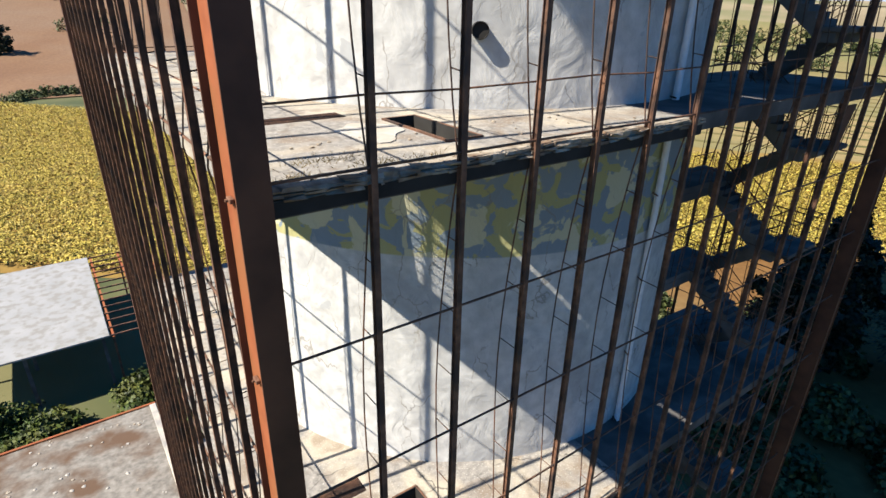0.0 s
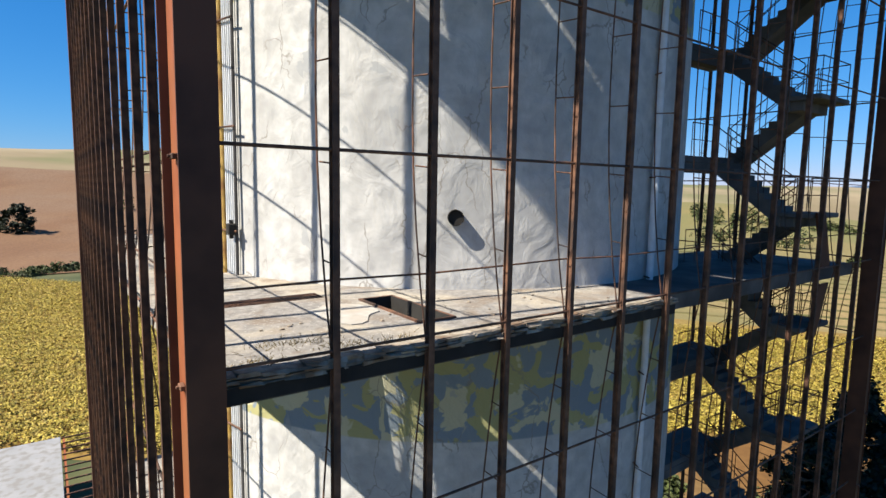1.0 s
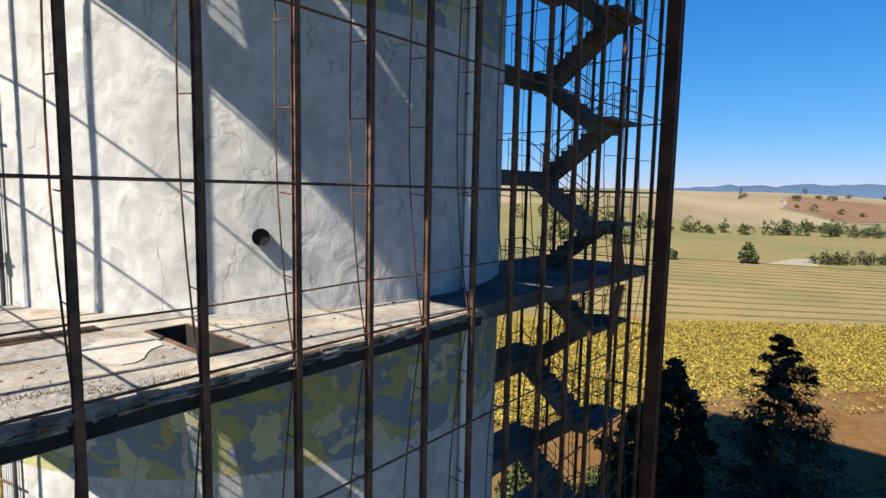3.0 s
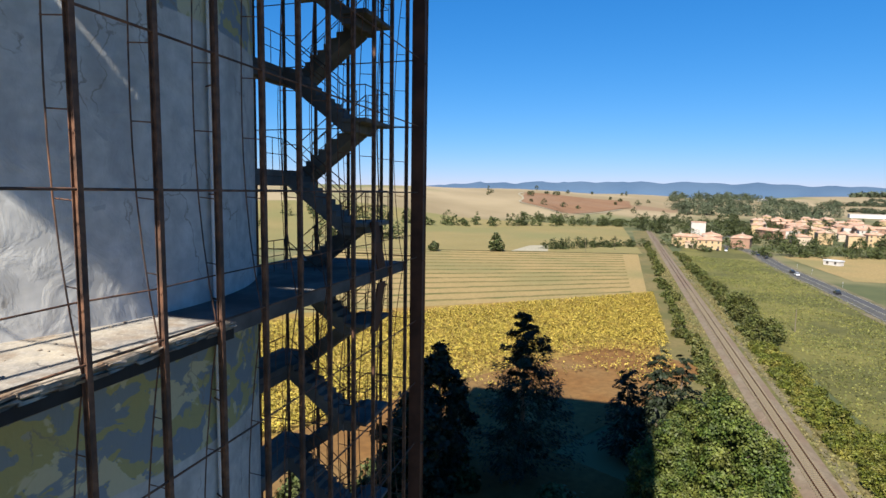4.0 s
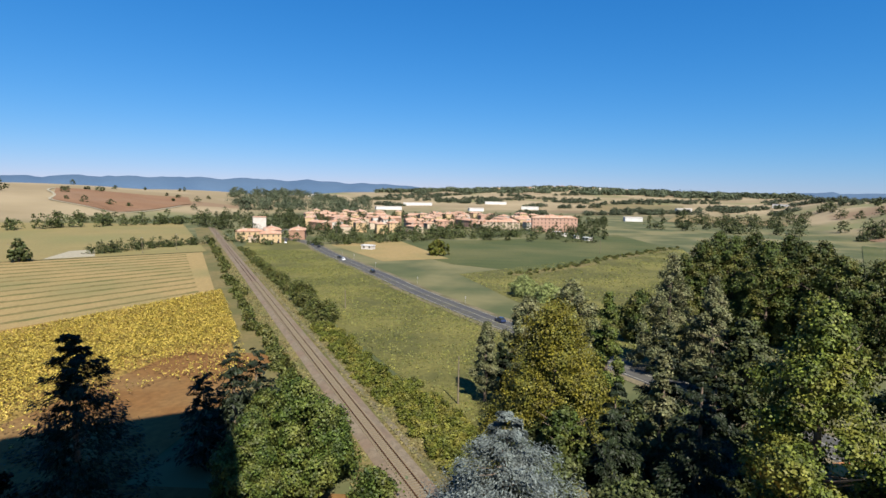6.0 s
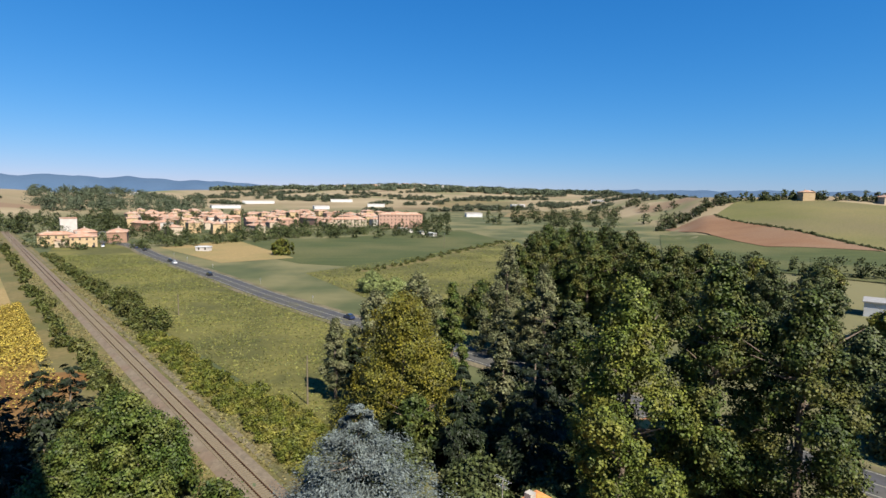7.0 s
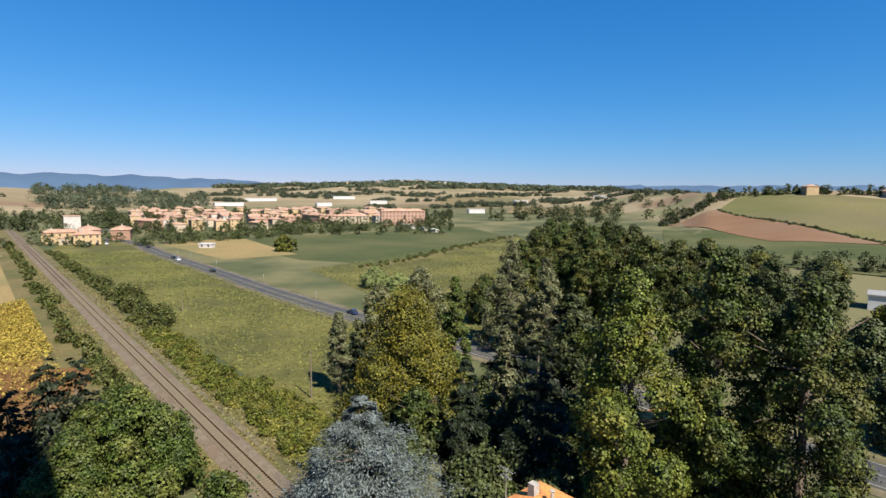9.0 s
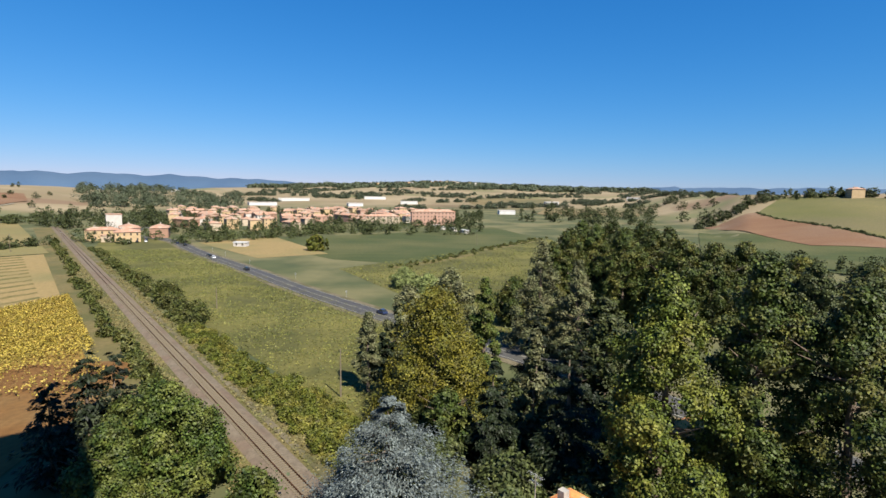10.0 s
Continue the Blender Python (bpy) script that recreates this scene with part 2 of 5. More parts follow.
# shaft: a slightly uneven cylinder, with a few fine ripples from its formwork
n_a, n_z = 144, 160
vs, fs = [], []
for j in range(n_z + 1):
    z = TOP * j / n_z
    for i in range(n_a):
        a = 2 * math.pi * i / n_a
        r = RAD + 0.012 * noise.noise(Vector((math.cos(a) * 4, math.sin(a) * 4, z * 0.5)))
        vs.append((CS + r * math.cos(a), CQ + r * math.sin(a), z))
for j in range(n_z):
    for i in range(n_a):
        k = (i + 1) % n_a
        fs.append((j * n_a + i, j * n_a + k, (j + 1) * n_a + k, (j + 1) * n_a + i))
tower = empty("round_tower", T)
tagged(tower, "tall round tower of white plastered concrete, peeling and stained", "tower")
raw("shaft", vs, fs, M_plaster, tower, "", True)
bm = bmesh.new()
box(bm, (CS - 16.0, CQ - 15.0, 66.0), (CS + 16.0, CQ + 15.0, TOP), 0.1)
part("top_tank", bm, M_slab, tower, "wide concrete head that throws the long shadow")


def on_shaft(sdir, z, out=0.0):
    """Point of the shaft at an angle (degrees from +s, towards +q)."""
    a = radians(sdir)
    return Vector((CS + (RAD + out) * math.cos(a), CQ + (RAD + out) * math.sin(a), z))


# stub of a duct that pokes out of the wall
a = math.degrees(math.atan2(3.09 - CQ, 5.32 - CS))
bm = bmesh.new()
p0, p1 = on_shaft(a, 35.45, -0.1), on_shaft(a, 35.45, 0.2)
d = p1 - p0
rot = d.to_track_quat("Z", "Y").to_matrix().to_4x4()
for rad_, flip in ((0.17, False), (0.155, True)):
    r_ = bmesh.ops.create_cone(bm, cap_ends=False, segments=24, radius1=rad_, radius2=rad_, depth=d.length, matrix=Matrix.Translation((p0 + p1) / 2) @ rot)
    if flip:
        bmesh.ops.reverse_faces(bm, faces=list({f for v in r_["verts"] for f in v.link_faces}))
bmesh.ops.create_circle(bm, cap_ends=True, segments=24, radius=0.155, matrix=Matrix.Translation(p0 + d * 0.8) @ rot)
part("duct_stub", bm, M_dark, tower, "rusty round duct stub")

# drainpipe down the shaded side, with clamps
dp = empty("drainpipe", T)
tagged(dp, "pale vertical drainpipe clamped to the round tower wall", "pipe")
aa = math.degrees(math.atan2(2.02 - CQ, 10.35 - CS))
bm = bmesh.new()
rod(bm, on_shaft(aa, 5, 0.13), on_shaft(aa, TOP, 0.13), 0.085, 12)
part("pipe", bm, M_pipe, dp)
for k in range(24):
    z = 12 + 2.44 * k
    bm = bmesh.new()
    rod(bm, on_shaft(aa, z, -0.05), on_shaft(aa - 1.2, z, 0.22), 0.02, 5)
    part("clamp", bm, M_rust, dp)

# pipes that climb the sunlit flank
fl = empty("riser_pipes", T)
tagged(fl, "bundle of ochre and grey riser pipes beside the tower wall", "pipe")
for a, out, r_, mm in ((192.6, 0.12, 0.07, M_yellowpipe), (193.6, 0.12, 0.055, M_yellowpipe), (194.6, 0.10, 0.022, M_pipe), (195.2, 0.10, 0.022, M_pipe),
                       (195.8, 0.10, 0.018, M_pipe), (196.4, 0.10, 0.022, M_pipe), (197.0, 0.10, 0.018, M_pipe), (197.7, 0.12, 0.04, M_slab_dark), (188.0, 0.1, 0.03, M_pipe)):
    bm = bmesh.new()
    rod(bm, on_shaft(a, 4, out), on_shaft(a, TOP, out), r_, 8)
    part("riser", bm, mm, fl)
bm = bmesh.new()
box(bm, (-0.1, -0.1, -0.14), (0.1, 0.1, 0.14), 0.03)
rod(bm, (0, 0, -0.22), (0, 0, 0.22), 0.05, 8)
vb = part("valve_box", bm, M_dark, fl, "small black valve box")
vb.location = on_shaft(197.2, 35.0, 0.22)
for k in range(22):
    bm = bmesh.new()
    rod(bm, on_shaft(198.6, 13 + 2.44 * k, 0.2), on_shaft(190.6, 13 + 2.44 * k, 0.2), 0.025, 5)
    part("bracket", bm, M_rust, fl)

# ---- balcony slabs ----
def arc(a0, a1, n, r=RAD - 0.05):
    return [(CS + r * math.cos(radians(a0 + (a1 - a0) * i / n)), CQ + r * math.sin(radians(a0 + (a1 - a0) * i / n))) for i in range(n + 1)]


def jag(p, q, step, amp, rng):
    (x0, y0), (x1, y1) = p, q
    n = max(2, int(math.hypot(x1 - x0, y1 - y0) / step))
    nx, ny = (y1 - y0), -(x1 - x0)
    l = math.hypot(nx, ny)
    return [(x0 + (x1 - x0) * i / n + nx / l * rng.uniform(-amp, amp), y0 + (y1 - y0) * i / n + ny / l * rng.uniform(-amp, amp)) for i in range(n)]


def cut(ob, boxes):
    """Cuts square openings through a slab."""
    bm = bmesh.new()
    for a_, b_ in boxes:
        box(bm, a_, b_)
    me = bpy.data.meshes.new("cutter")
    bm.to_mesh(me)
    bm.free()
    c = new("cutter", me)
    bpy.context.view_layer.update()
    c.matrix_world = ob.matrix_world.copy()
    md = ob.modifiers.new("openings", "BOOLEAN")
    md.object, md.operation, md.solver = c, "DIFFERENCE", "EXACT"
    bpy.context.view_layer.update()
    got = bpy.data.meshes.new_from_object(ob.evaluated_get(bpy.context.evaluated_depsgraph_get()))
    ob.modifiers.clear()
    ob.data = got
    bpy.data.objects.remove(c)


rng = random.Random(5)
HATCH = (3.12, 1.05, 3.76, 3.08)
GRATE = (0.62, 3.72, 2.66, 4.26)
pts = jag((8.62, 0.0), (-0.3, 0.0), 0.22, 0.035, rng) + jag((-0.3, 0.0), (-0.3, 19.8), 0.5, 0.03, rng) + [(-0.3, 19.8), (8.6, 19.8)]
pts += arc(97.0, 263.0, 60)
bm = bmesh.new()
prism(bm, pts[::-1], -0.30, 0.0)
slab = empty("balcony_slab", T @ Matrix.Translation((0, 0, FLOOR)))
tagged(slab, "cracked concrete balcony slab with crumbling edge and open hatch", "balcony", "balcony slabs")
deck = part("deck", bm, M_deck, slab)
cut(deck, [((HATCH[0], HATCH[1], -1), (HATCH[2], HATCH[3], 1)), ((GRATE[0], GRATE[1], -1), (GRATE[2], GRATE[3], 1))])
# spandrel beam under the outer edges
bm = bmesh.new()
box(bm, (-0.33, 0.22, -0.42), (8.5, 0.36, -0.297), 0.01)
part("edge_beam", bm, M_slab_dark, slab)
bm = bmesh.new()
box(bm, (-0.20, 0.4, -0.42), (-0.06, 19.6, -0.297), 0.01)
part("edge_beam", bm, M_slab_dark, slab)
# Thin near-black sheet added for the shade on the slab's side.
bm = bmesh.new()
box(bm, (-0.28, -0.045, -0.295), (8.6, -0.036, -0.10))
part("shade_strip", bm, M_dark, slab, "thin near-black sheet for the shade on the slab edge")
# layers of broken screed along the rim
for k in range(34):
    s = -0.3 + k * 0.262
    bm = bmesh.new()
    for lay in range(3):
        w = 0.13 + rng.random() * 0.10
        off = rng.uniform(-0.035, 0.03) - lay * 0.012
        h = 0.03 + rng.random() * 0.025
        z0 = -0.115 + lay * 0.055 + rng.uniform(-0.01, 0.01)
        vv = box(bm, (s - 0.01, off - 0.055, z0), (s + 0.25 + rng.random() * 0.05, off + w, z0 + h))
        for v in vv:
            v.co += Vector((rng.uniform(-0.03, 0.03), rng.uniform(-0.03, 0.03), rng.uniform(-0.012, 0.012)))
    part("broken_rim", bm, M_rubble, slab)
# grating of flat bars
bm = bmesh.new()
for k in range(17):
    y = GRATE[1] + 0.01 + k * 0.031
    box(bm, (GRATE[0], y, -0.05), (GRATE[2], y + 0.012, -0.006))
for k in range(9):
    x = GRATE[0] + 0.02 + k * 0.245
    box(bm, (x, GRATE[1], -0.045), (x + 0.012, GRATE[3], -0.012))
part("floor_grating", bm, M_rust, slab, "rusty floor grating")
bm = bmesh.new()
for a_, b_ in (((HATCH[0] - 0.05, HATCH[1] - 0.05, 0.0), (HATCH[0], HATCH[3] + 0.05, 0.035)), ((HATCH[2], HATCH[1] - 0.05, 0.0), (HATCH[2] + 0.05, HATCH[3] + 0.05, 0.035)),
               ((HATCH[0], HATCH[1] - 0.05, 0.0), (HATCH[2], HATCH[1], 0.035)), ((HATCH[0], HATCH[3], 0.0), (HATCH[2], HATCH[3] + 0.05, 0.035))):
    box(bm, a_, b_)
part("hatch_frame", bm, M_rust, slab)
# Near-black plates added so that the hatch's inside reads as deep shade.
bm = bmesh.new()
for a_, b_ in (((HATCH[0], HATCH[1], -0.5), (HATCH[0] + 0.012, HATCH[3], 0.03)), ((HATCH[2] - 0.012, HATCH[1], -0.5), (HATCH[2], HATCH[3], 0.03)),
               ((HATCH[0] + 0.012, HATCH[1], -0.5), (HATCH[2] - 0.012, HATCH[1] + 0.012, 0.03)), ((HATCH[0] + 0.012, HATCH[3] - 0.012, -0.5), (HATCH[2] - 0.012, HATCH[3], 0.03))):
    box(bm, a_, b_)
part("hatch_shade_lining", bm, M_dark, slab, "hatch lining in near-black for the dark void inside")
# skim of pale cement spread beside the hatch, with a ragged rim
bm = bmesh.new()
rim = []
for k in range(22):
    a_ = 2 * math.pi * k / 22
    rim.append((2.36 + (0.52 + 0.12 * math.sin(3 * a_ + 1) + rng.uniform(-0.06, 0.06)) * math.cos(a_), 2.25 + (0.74 + 0.14 * math.sin(2 * a_) + rng.uniform(-0.06, 0.06)) * math.sin(a_)))
prism(bm, rim, 0.004, 0.02)
part("cement_skim", bm, M_cement, slab, "pale ragged skim of cement")
# wing beyond the hatch side, set back from the edge, in the shade-dark concrete
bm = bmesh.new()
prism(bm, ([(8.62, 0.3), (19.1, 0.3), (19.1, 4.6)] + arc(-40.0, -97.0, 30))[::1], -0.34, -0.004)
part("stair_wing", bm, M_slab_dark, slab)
for z in LEVELS:
    if abs(z - FLOOR) > 0.1:
        copy_thing(slab, T @ Matrix.Translation((0, 0, z)))

# loose rubble and dry weeds on the deck
M_straw = leafy("dry_weeds", (0.22, 0.15, 0.06), (0.34, 0.25, 0.10))
for (cx, cy, amount, rad_) in ((0.9, 1.0, 130, 0.32), (1.5, 0.5, 90, 0.25), (2.3, 0.35, 60, 0.2), (0.3, 0.4, 70, 0.22)):
    vs, fs = [], []
    for _ in range(amount):
        p = Vector((cx + rng.gauss(0, rad_), cy + rng.gauss(0, rad_ * 0.5), 0))
        d = Vector((rng.gauss(0, 1), rng.gauss(0, 1), 0.5 + rng.random())).normalized() * rng.uniform(0.05, 0.14)
        o = d.cross(Vector((rng.random(), rng.random(), 0.1))).normalized() * 0.006
        k = len(vs)
        vs += [p - o, p + o, p + d]
        fs.append((k, k + 1, k + 2))
    ob = raw("dry_weeds", [tuple(v) for v in vs], fs, M_straw)
    ob.matrix_world = T @ Matrix.Translation((0, 0, FLOOR - 0.003))
    tagged(ob, "tuft of dry brown weeds on the balcony", "weeds", "dry weeds", "stuff")
for _ in range(46):
    x, y = rng.uniform(-0.2, 8.0), rng.uniform(0.25, 2.0)
    if HATCH[0] - 0.1 < x < HATCH[2] + 0.1 and y > 0.7:
        continue
    bm = bmesh.new()
    bmesh.ops.create_icosphere(bm, subdivisions=1, radius=rng.uniform(0.012, 0.045))
    for v in bm.verts:
        v.co = Vector((v.co.x * rng.uniform(0.7, 1.3), v.co.y * rng.uniform(0.7, 1.3), v.co.z * 0.6))
    ob = link("concrete_chip", bm, M_rubble)
    ob.matrix_world = T @ pose(x, y, FLOOR + 0.012, 0, 0, rng.uniform(0, 360))
    tagged(ob, "small broken chip of concrete on the balcony", "rubble", "concrete chips")

# ---- steel cage ----
def column(last):
    """One cage column with its bowed inner rod and lacing; inwards is +y."""
    e = empty("cage_column")
    bm = bmesh.new()
    box(bm, (-0.045, -0.012, 0), (0.045, 0.0, TOP))
    box(bm, (-0.045, 0.088, 0), (0.045, 0.1, TOP))
    box(bm, (-0.008, 0.0, 0), (0.008, 0.088, TOP))
    part("stanchion", bm, M_rust, e)
    for lev in LEVELS[:last]:
        bm = bmesh.new()
        tube(bm, [Vector((-0.02 + 0.03 * math.sin(0.75 * i + lev), 0.13 + 0.40 * math.sin(math.pi * i / 12) ** 0.8, lev + i / 12 * RISE)) for i in range(13)], 0.014, 5)
        part("tension_rod", bm, M_rust, e)
        for i in range(1, 8):
            f = i / 8
            z = lev + f * RISE
            bm = bmesh.new()
            rod(bm, (0, 0.08, z), (-0.02, 0.13 + 0.40 * math.sin(math.pi * f) ** 0.8, z + 0.03), 0.011, 4)
            part("lacing_bar", bm, M_rust, e)
    return e


first = column(6)
spots = [(s, -0.16, 0) for s in [1.10 + GRID * k for k in range(13)]]
spots += [(-0.62, q, -90) for q in [GRID * k + 0.05 for k in range(1, 14)]]
spots += [(19.55, q, 90) for q in [GRID * k + 0.05 for k in range(1, 14)]]
spots += [(s, 19.95, 180) for s in [1.10 + GRID * k for k in range(13)]]
for i, (s, q, r) in enumerate(spots):
    m = T @ pose(s, q, 0, 0, 0, r)
    ob = first if i == 0 else copy_thing(first, m)
    if i == 0:
        first.matrix_world = m
    tagged(ob, "slender rusty steel column with bowed tension rod and lacing", "column", "cage columns")

# corner posts
def corner_post(plate):
    e = empty("corner_post")
    bm = bmesh.new()
    box(bm, (-0.30, -0.28, 0), (0.10, -0.25, TOP))
    box(bm, (-0.02, -0.25, 0), (0.02, 0.25, TOP))
    part("web", bm, M_post, e)
    bm = bmesh.new()
    box(bm, (-0.27, -0.249, 0), (-0.24, 0.25, TOP))
    part("side_plate", bm, plate, e, "rusted side plate, its sun or shade put into the colour")
    bm = bmesh.new()
    box(bm, (-0.36, 0.252, 0), (0.12, 0.29, TOP))
    box(bm, (0.075, -0.249, 0), (0.10, 0.251, TOP))
    part("flange", bm, M_post, e)
    for k in range(30):
        z = 4.63 + 2.44 * k
        bm = bmesh.new()
        box(bm, (-0.33, -0.12, z - 0.03), (-0.272, 0.02, z + 0.03), 0.008)
        rod(bm, (-0.36, -0.05, z), (-0.27, -0.05, z), 0.02, 6)
        part("cleat", bm, M_rust, e)
    return e


# Near post's plate carries sunlight in its orange; the other posts are shade-brown.
cp, cp_shaded = corner_post(M_orange), corner_post(M_post)
for i, (s, q, r) in enumerate(((-0.32, 0.05, 0), (19.45, 0.0, 90), (19.45, 19.8, 180), (-0.4, 19.8, -90))):
    m = T @ pose(s, q, 0, 0, 0, r)
    ob = cp if i == 0 else cp_shaded if i == 1 else copy_thing(cp_shaded, m)
    if i < 2:
        ob.matrix_world = m
    tagged(ob, "heavy rust-brown steel corner post" + (" with orange sunlit plate" if i == 0 else " of the cage"), "column", "corner posts")

# horizontal bars of the cage
bars = [FLOOR + 0.16 + 2.44 * k for k in range(-12, 19)]
for z in bars:
    for a_, b_ in (((-0.2, -0.13, z), (19.2, -0.13, z)), ((-0.47, 0.4, z), (-0.47, 19.7, z)), ((19.52, 0.2, z), (19.52, 19.7, z)), ((-0.2, 19.92, z), (19.2, 19.92, z))):
        bm = bmesh.new()
        rod(bm, a_, b_, 0.022, 6)
        ob = link("cage_bar", bm, M_rust)
        ob.matrix_world = T
        tagged(ob, "long thin rusty horizontal bar tying the cage columns", "bar", "cage bars")
for z in LEVELS:
    bm = bmesh.new()
    tube(bm, [Vector((-0.2 + i * 1.38, 0.02 + (0.0 if i % 2 else 0.03), z + 1.0 + 0.02 * math.sin(i * 2.1))) for i in range(15)], 0.016, 6)
    ob = link("guard_rail", bm, M_rust)
    ob.matrix_world = T
    tagged(ob, "thin bent rusty guard rail along the balcony edge", "railing", "guard rails")
    for a_, b_ in (((-0.45, 0.3), (-0.45, 19.6)),):
        bm = bmesh.new()
        rod(bm, (*a_, z + 1.0), (*b_, z + 1.0), 0.016, 6)
        ob = link("guard_rail", bm, M_rust)
        ob.matrix_world = T
        tagged(ob, "thin rusty guard rail along the balcony edge", "railing", "guard rails")

# ---- stair ----
CYC = RISE / 3
S0, S1, SM = 15.45, 17.25, 16.35            # the stairwell across
Q0, Q1, Q2, Q3 = 0.25, 1.05, 3.15, 4.5      # outer landing, flights, wall landing
def bar(e, name, a_, b_, r_):
    bm = bmesh.new()
    rod(bm, a_, b_, r_, 5)
    part(name, bm, M_rust, e)


def flight(e, sa, sb, za, zb):
    """Stepped concrete flight from the wall landing (height za) out to the outer one (zb)."""
    bm = bmesh.new()
    n = 9
    prof = []
    for i in range(n):
        qa, qb = Q2 + (Q1 - Q2) * i / n, Q2 + (Q1 - Q2) * (i + 1) / n
        zz = za + (zb - za) * ((i + 1) if zb > za else i) / n
        prof += [(qa, zz), (qb, zz)]
    ring = prof + [(Q1, zb - 0.42), (Q2, za - 0.42)]
    lo = [bm.verts.new((sa, q, z)) for q, z in ring]
    hi = [bm.verts.new((sb, q, z)) for q, z in ring]
    bm.faces.new(lo)
    bm.faces.new(hi[::-1])
    for i in range(len(ring)):
        k = (i + 1) % len(ring)
        bm.faces.new((lo[k], lo[i], hi[i], hi[k]))
    bmesh.ops.recalc_face_normals(bm, faces=bm.faces)
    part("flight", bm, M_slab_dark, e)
    for sr in (sa + 0.05, sb - 0.05):
        bar(e, "handrail", (sr, Q2, za + 1.0), (sr, Q1, zb + 1.0), 0.018)
        bar(e, "midrail", (sr, Q2, za + 0.55), (sr, Q1, zb + 0.55), 0.013)
        for i in range(5):
            f = i / 4
            bar(e, "baluster", (sr, Q2 + (Q1 - Q2) * f, za + (zb - za) * f - 0.05), (sr, Q2 + (Q1 - Q2) * f, za + (zb - za) * f + 1.0), 0.013)


def stair_turn(e, z):
    """One full turn of the stair that starts at its wall-side landing at height z."""
    mid = z + CYC / 2
    bm = bmesh.new()
    box(bm, (12.6, Q2, z - 0.20), (S1, Q3, z), 0.02)
    box(bm, (12.6, Q2 + 0.004, z - 0.50), (S1 - 0.5, Q2 + 0.3, z - 0.2), 0.02)
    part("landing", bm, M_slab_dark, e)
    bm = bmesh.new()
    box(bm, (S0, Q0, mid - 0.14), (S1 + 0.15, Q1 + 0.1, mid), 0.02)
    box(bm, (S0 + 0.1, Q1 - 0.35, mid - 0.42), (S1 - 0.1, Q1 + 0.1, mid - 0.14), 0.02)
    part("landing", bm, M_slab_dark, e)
    flight(e, SM + 0.05, S1, z, mid)
    flight(e, S0, SM - 0.05, z + CYC, mid)
    for zz, run in ((z, ((14.3, Q2 + 0.05), (S0, Q2 + 0.05))), (mid, ((S0 + 0.05, Q1), (S0 + 0.05, Q0 + 0.05), (S1 + 0.1, Q0 + 0.05), (S1 + 0.1, Q1)))):
        for a_, b_ in zip(run, run[1:]):
            bar(e, "handrail", (*a_, zz + 1.0), (*b_, zz + 1.0), 0.018)
            bar(e, "midrail", (*a_, zz + 0.5), (*b_, zz + 0.5), 0.013)
            for i in range(3):
                f = i / 2
                bar(e, "baluster", (a_[0] + (b_[0] - a_[0]) * f, a_[1] + (b_[1] - a_[1]) * f, zz - 0.02), (a_[0] + (b_[0] - a_[0]) * f, a_[1] + (b_[1] - a_[1]) * f, zz + 1.0), 0.013)


stair = empty("zigzag_staircase", T)
tagged(stair, "concrete zigzag staircase, shade-dark in colour, with rusty railings inside the cage", "staircase")
for k in range(-8, 6):
    stair_turn(stair, FLOOR + CYC * k)
# dark sheet-metal screen hung beside the landings at the balcony's height
for top, foot in (((15.6, 16.15, 35.55), (16.2, 16.8, 33.96)), ((16.2, 16.8, 33.5), (15.65, 16.2, 31.95))):
    bm = bmesh.new()
    vv = [bm.verts.new((s_, q_, z_)) for q_ in (0.14, 0.2) for s_, z_ in ((top[0], top[2]), (top[1], top[2]), (foot[1], foot[2]), (foot[0], foot[2]))]
    bm.faces.new(vv[:4])
    bm.faces.new(vv[:3:-1])
    for i in range(4):
        bm.faces.new((vv[i], vv[i + 4], vv[(i + 1) % 4 + 4], vv[(i + 1) % 4]))
    bmesh.ops.recalc_face_normals(bm, faces=bm.faces)
    part("side_screen", bm, M_post, stair, "dark sheet-metal screen")

# ---- land ----
# bearing (degrees clockwise from +y), where the slope begins, where it crests, crest height
RIDGE = [(-180, 450, 1300, 30), (-70, 400, 1000, 45), (-45, 255, 900, 76), (-30, 270, 900, 76), (0, 320, 1000, 62), (28, 400, 1050, 49),
         (45, 560, 1250, 43), (55, 640, 1350, 36), (63, 760, 1500, 27), (75, 860, 2300, 42), (92, 900, 2700, 66), (110, 800, 2600, 46),
         (117, 560, 1300, 34), (122, 430, 900, 36), (130, 385, 820, 38), (150, 400, 900, 36), (180, 450, 1300, 30)]


def ridge(b):
    for (b0, *v0), (b1, *v1) in zip(RIDGE, RIDGE[1:]):
        if b0 <= b <= b1:
            f = (b - b0) / (b1 - b0)
            f = f * f * (3 - 2 * f)
            return [x + (y - x) * f for x, y in zip(v0, v1)]
    return RIDGE[0][1:]


def land(x, y):
    r = math.hypot(x, y)
    r0, r1, h = ridge(math.degrees(math.atan2(x, y)))
    if r <= r0:
        return 0.0
    f = min(1.0, (r - r0) / (r1 - r0))
    z = h * f * f * (3 - 2 * f)
    z += f * 7.0 * noise.noise(Vector((x / 260, y / 260, 0))) + f * 2.0 * noise.noise(Vector((x / 90, y / 90, 3)))
    if r > r1:
        z -= (r - r1) * 0.012
    return z



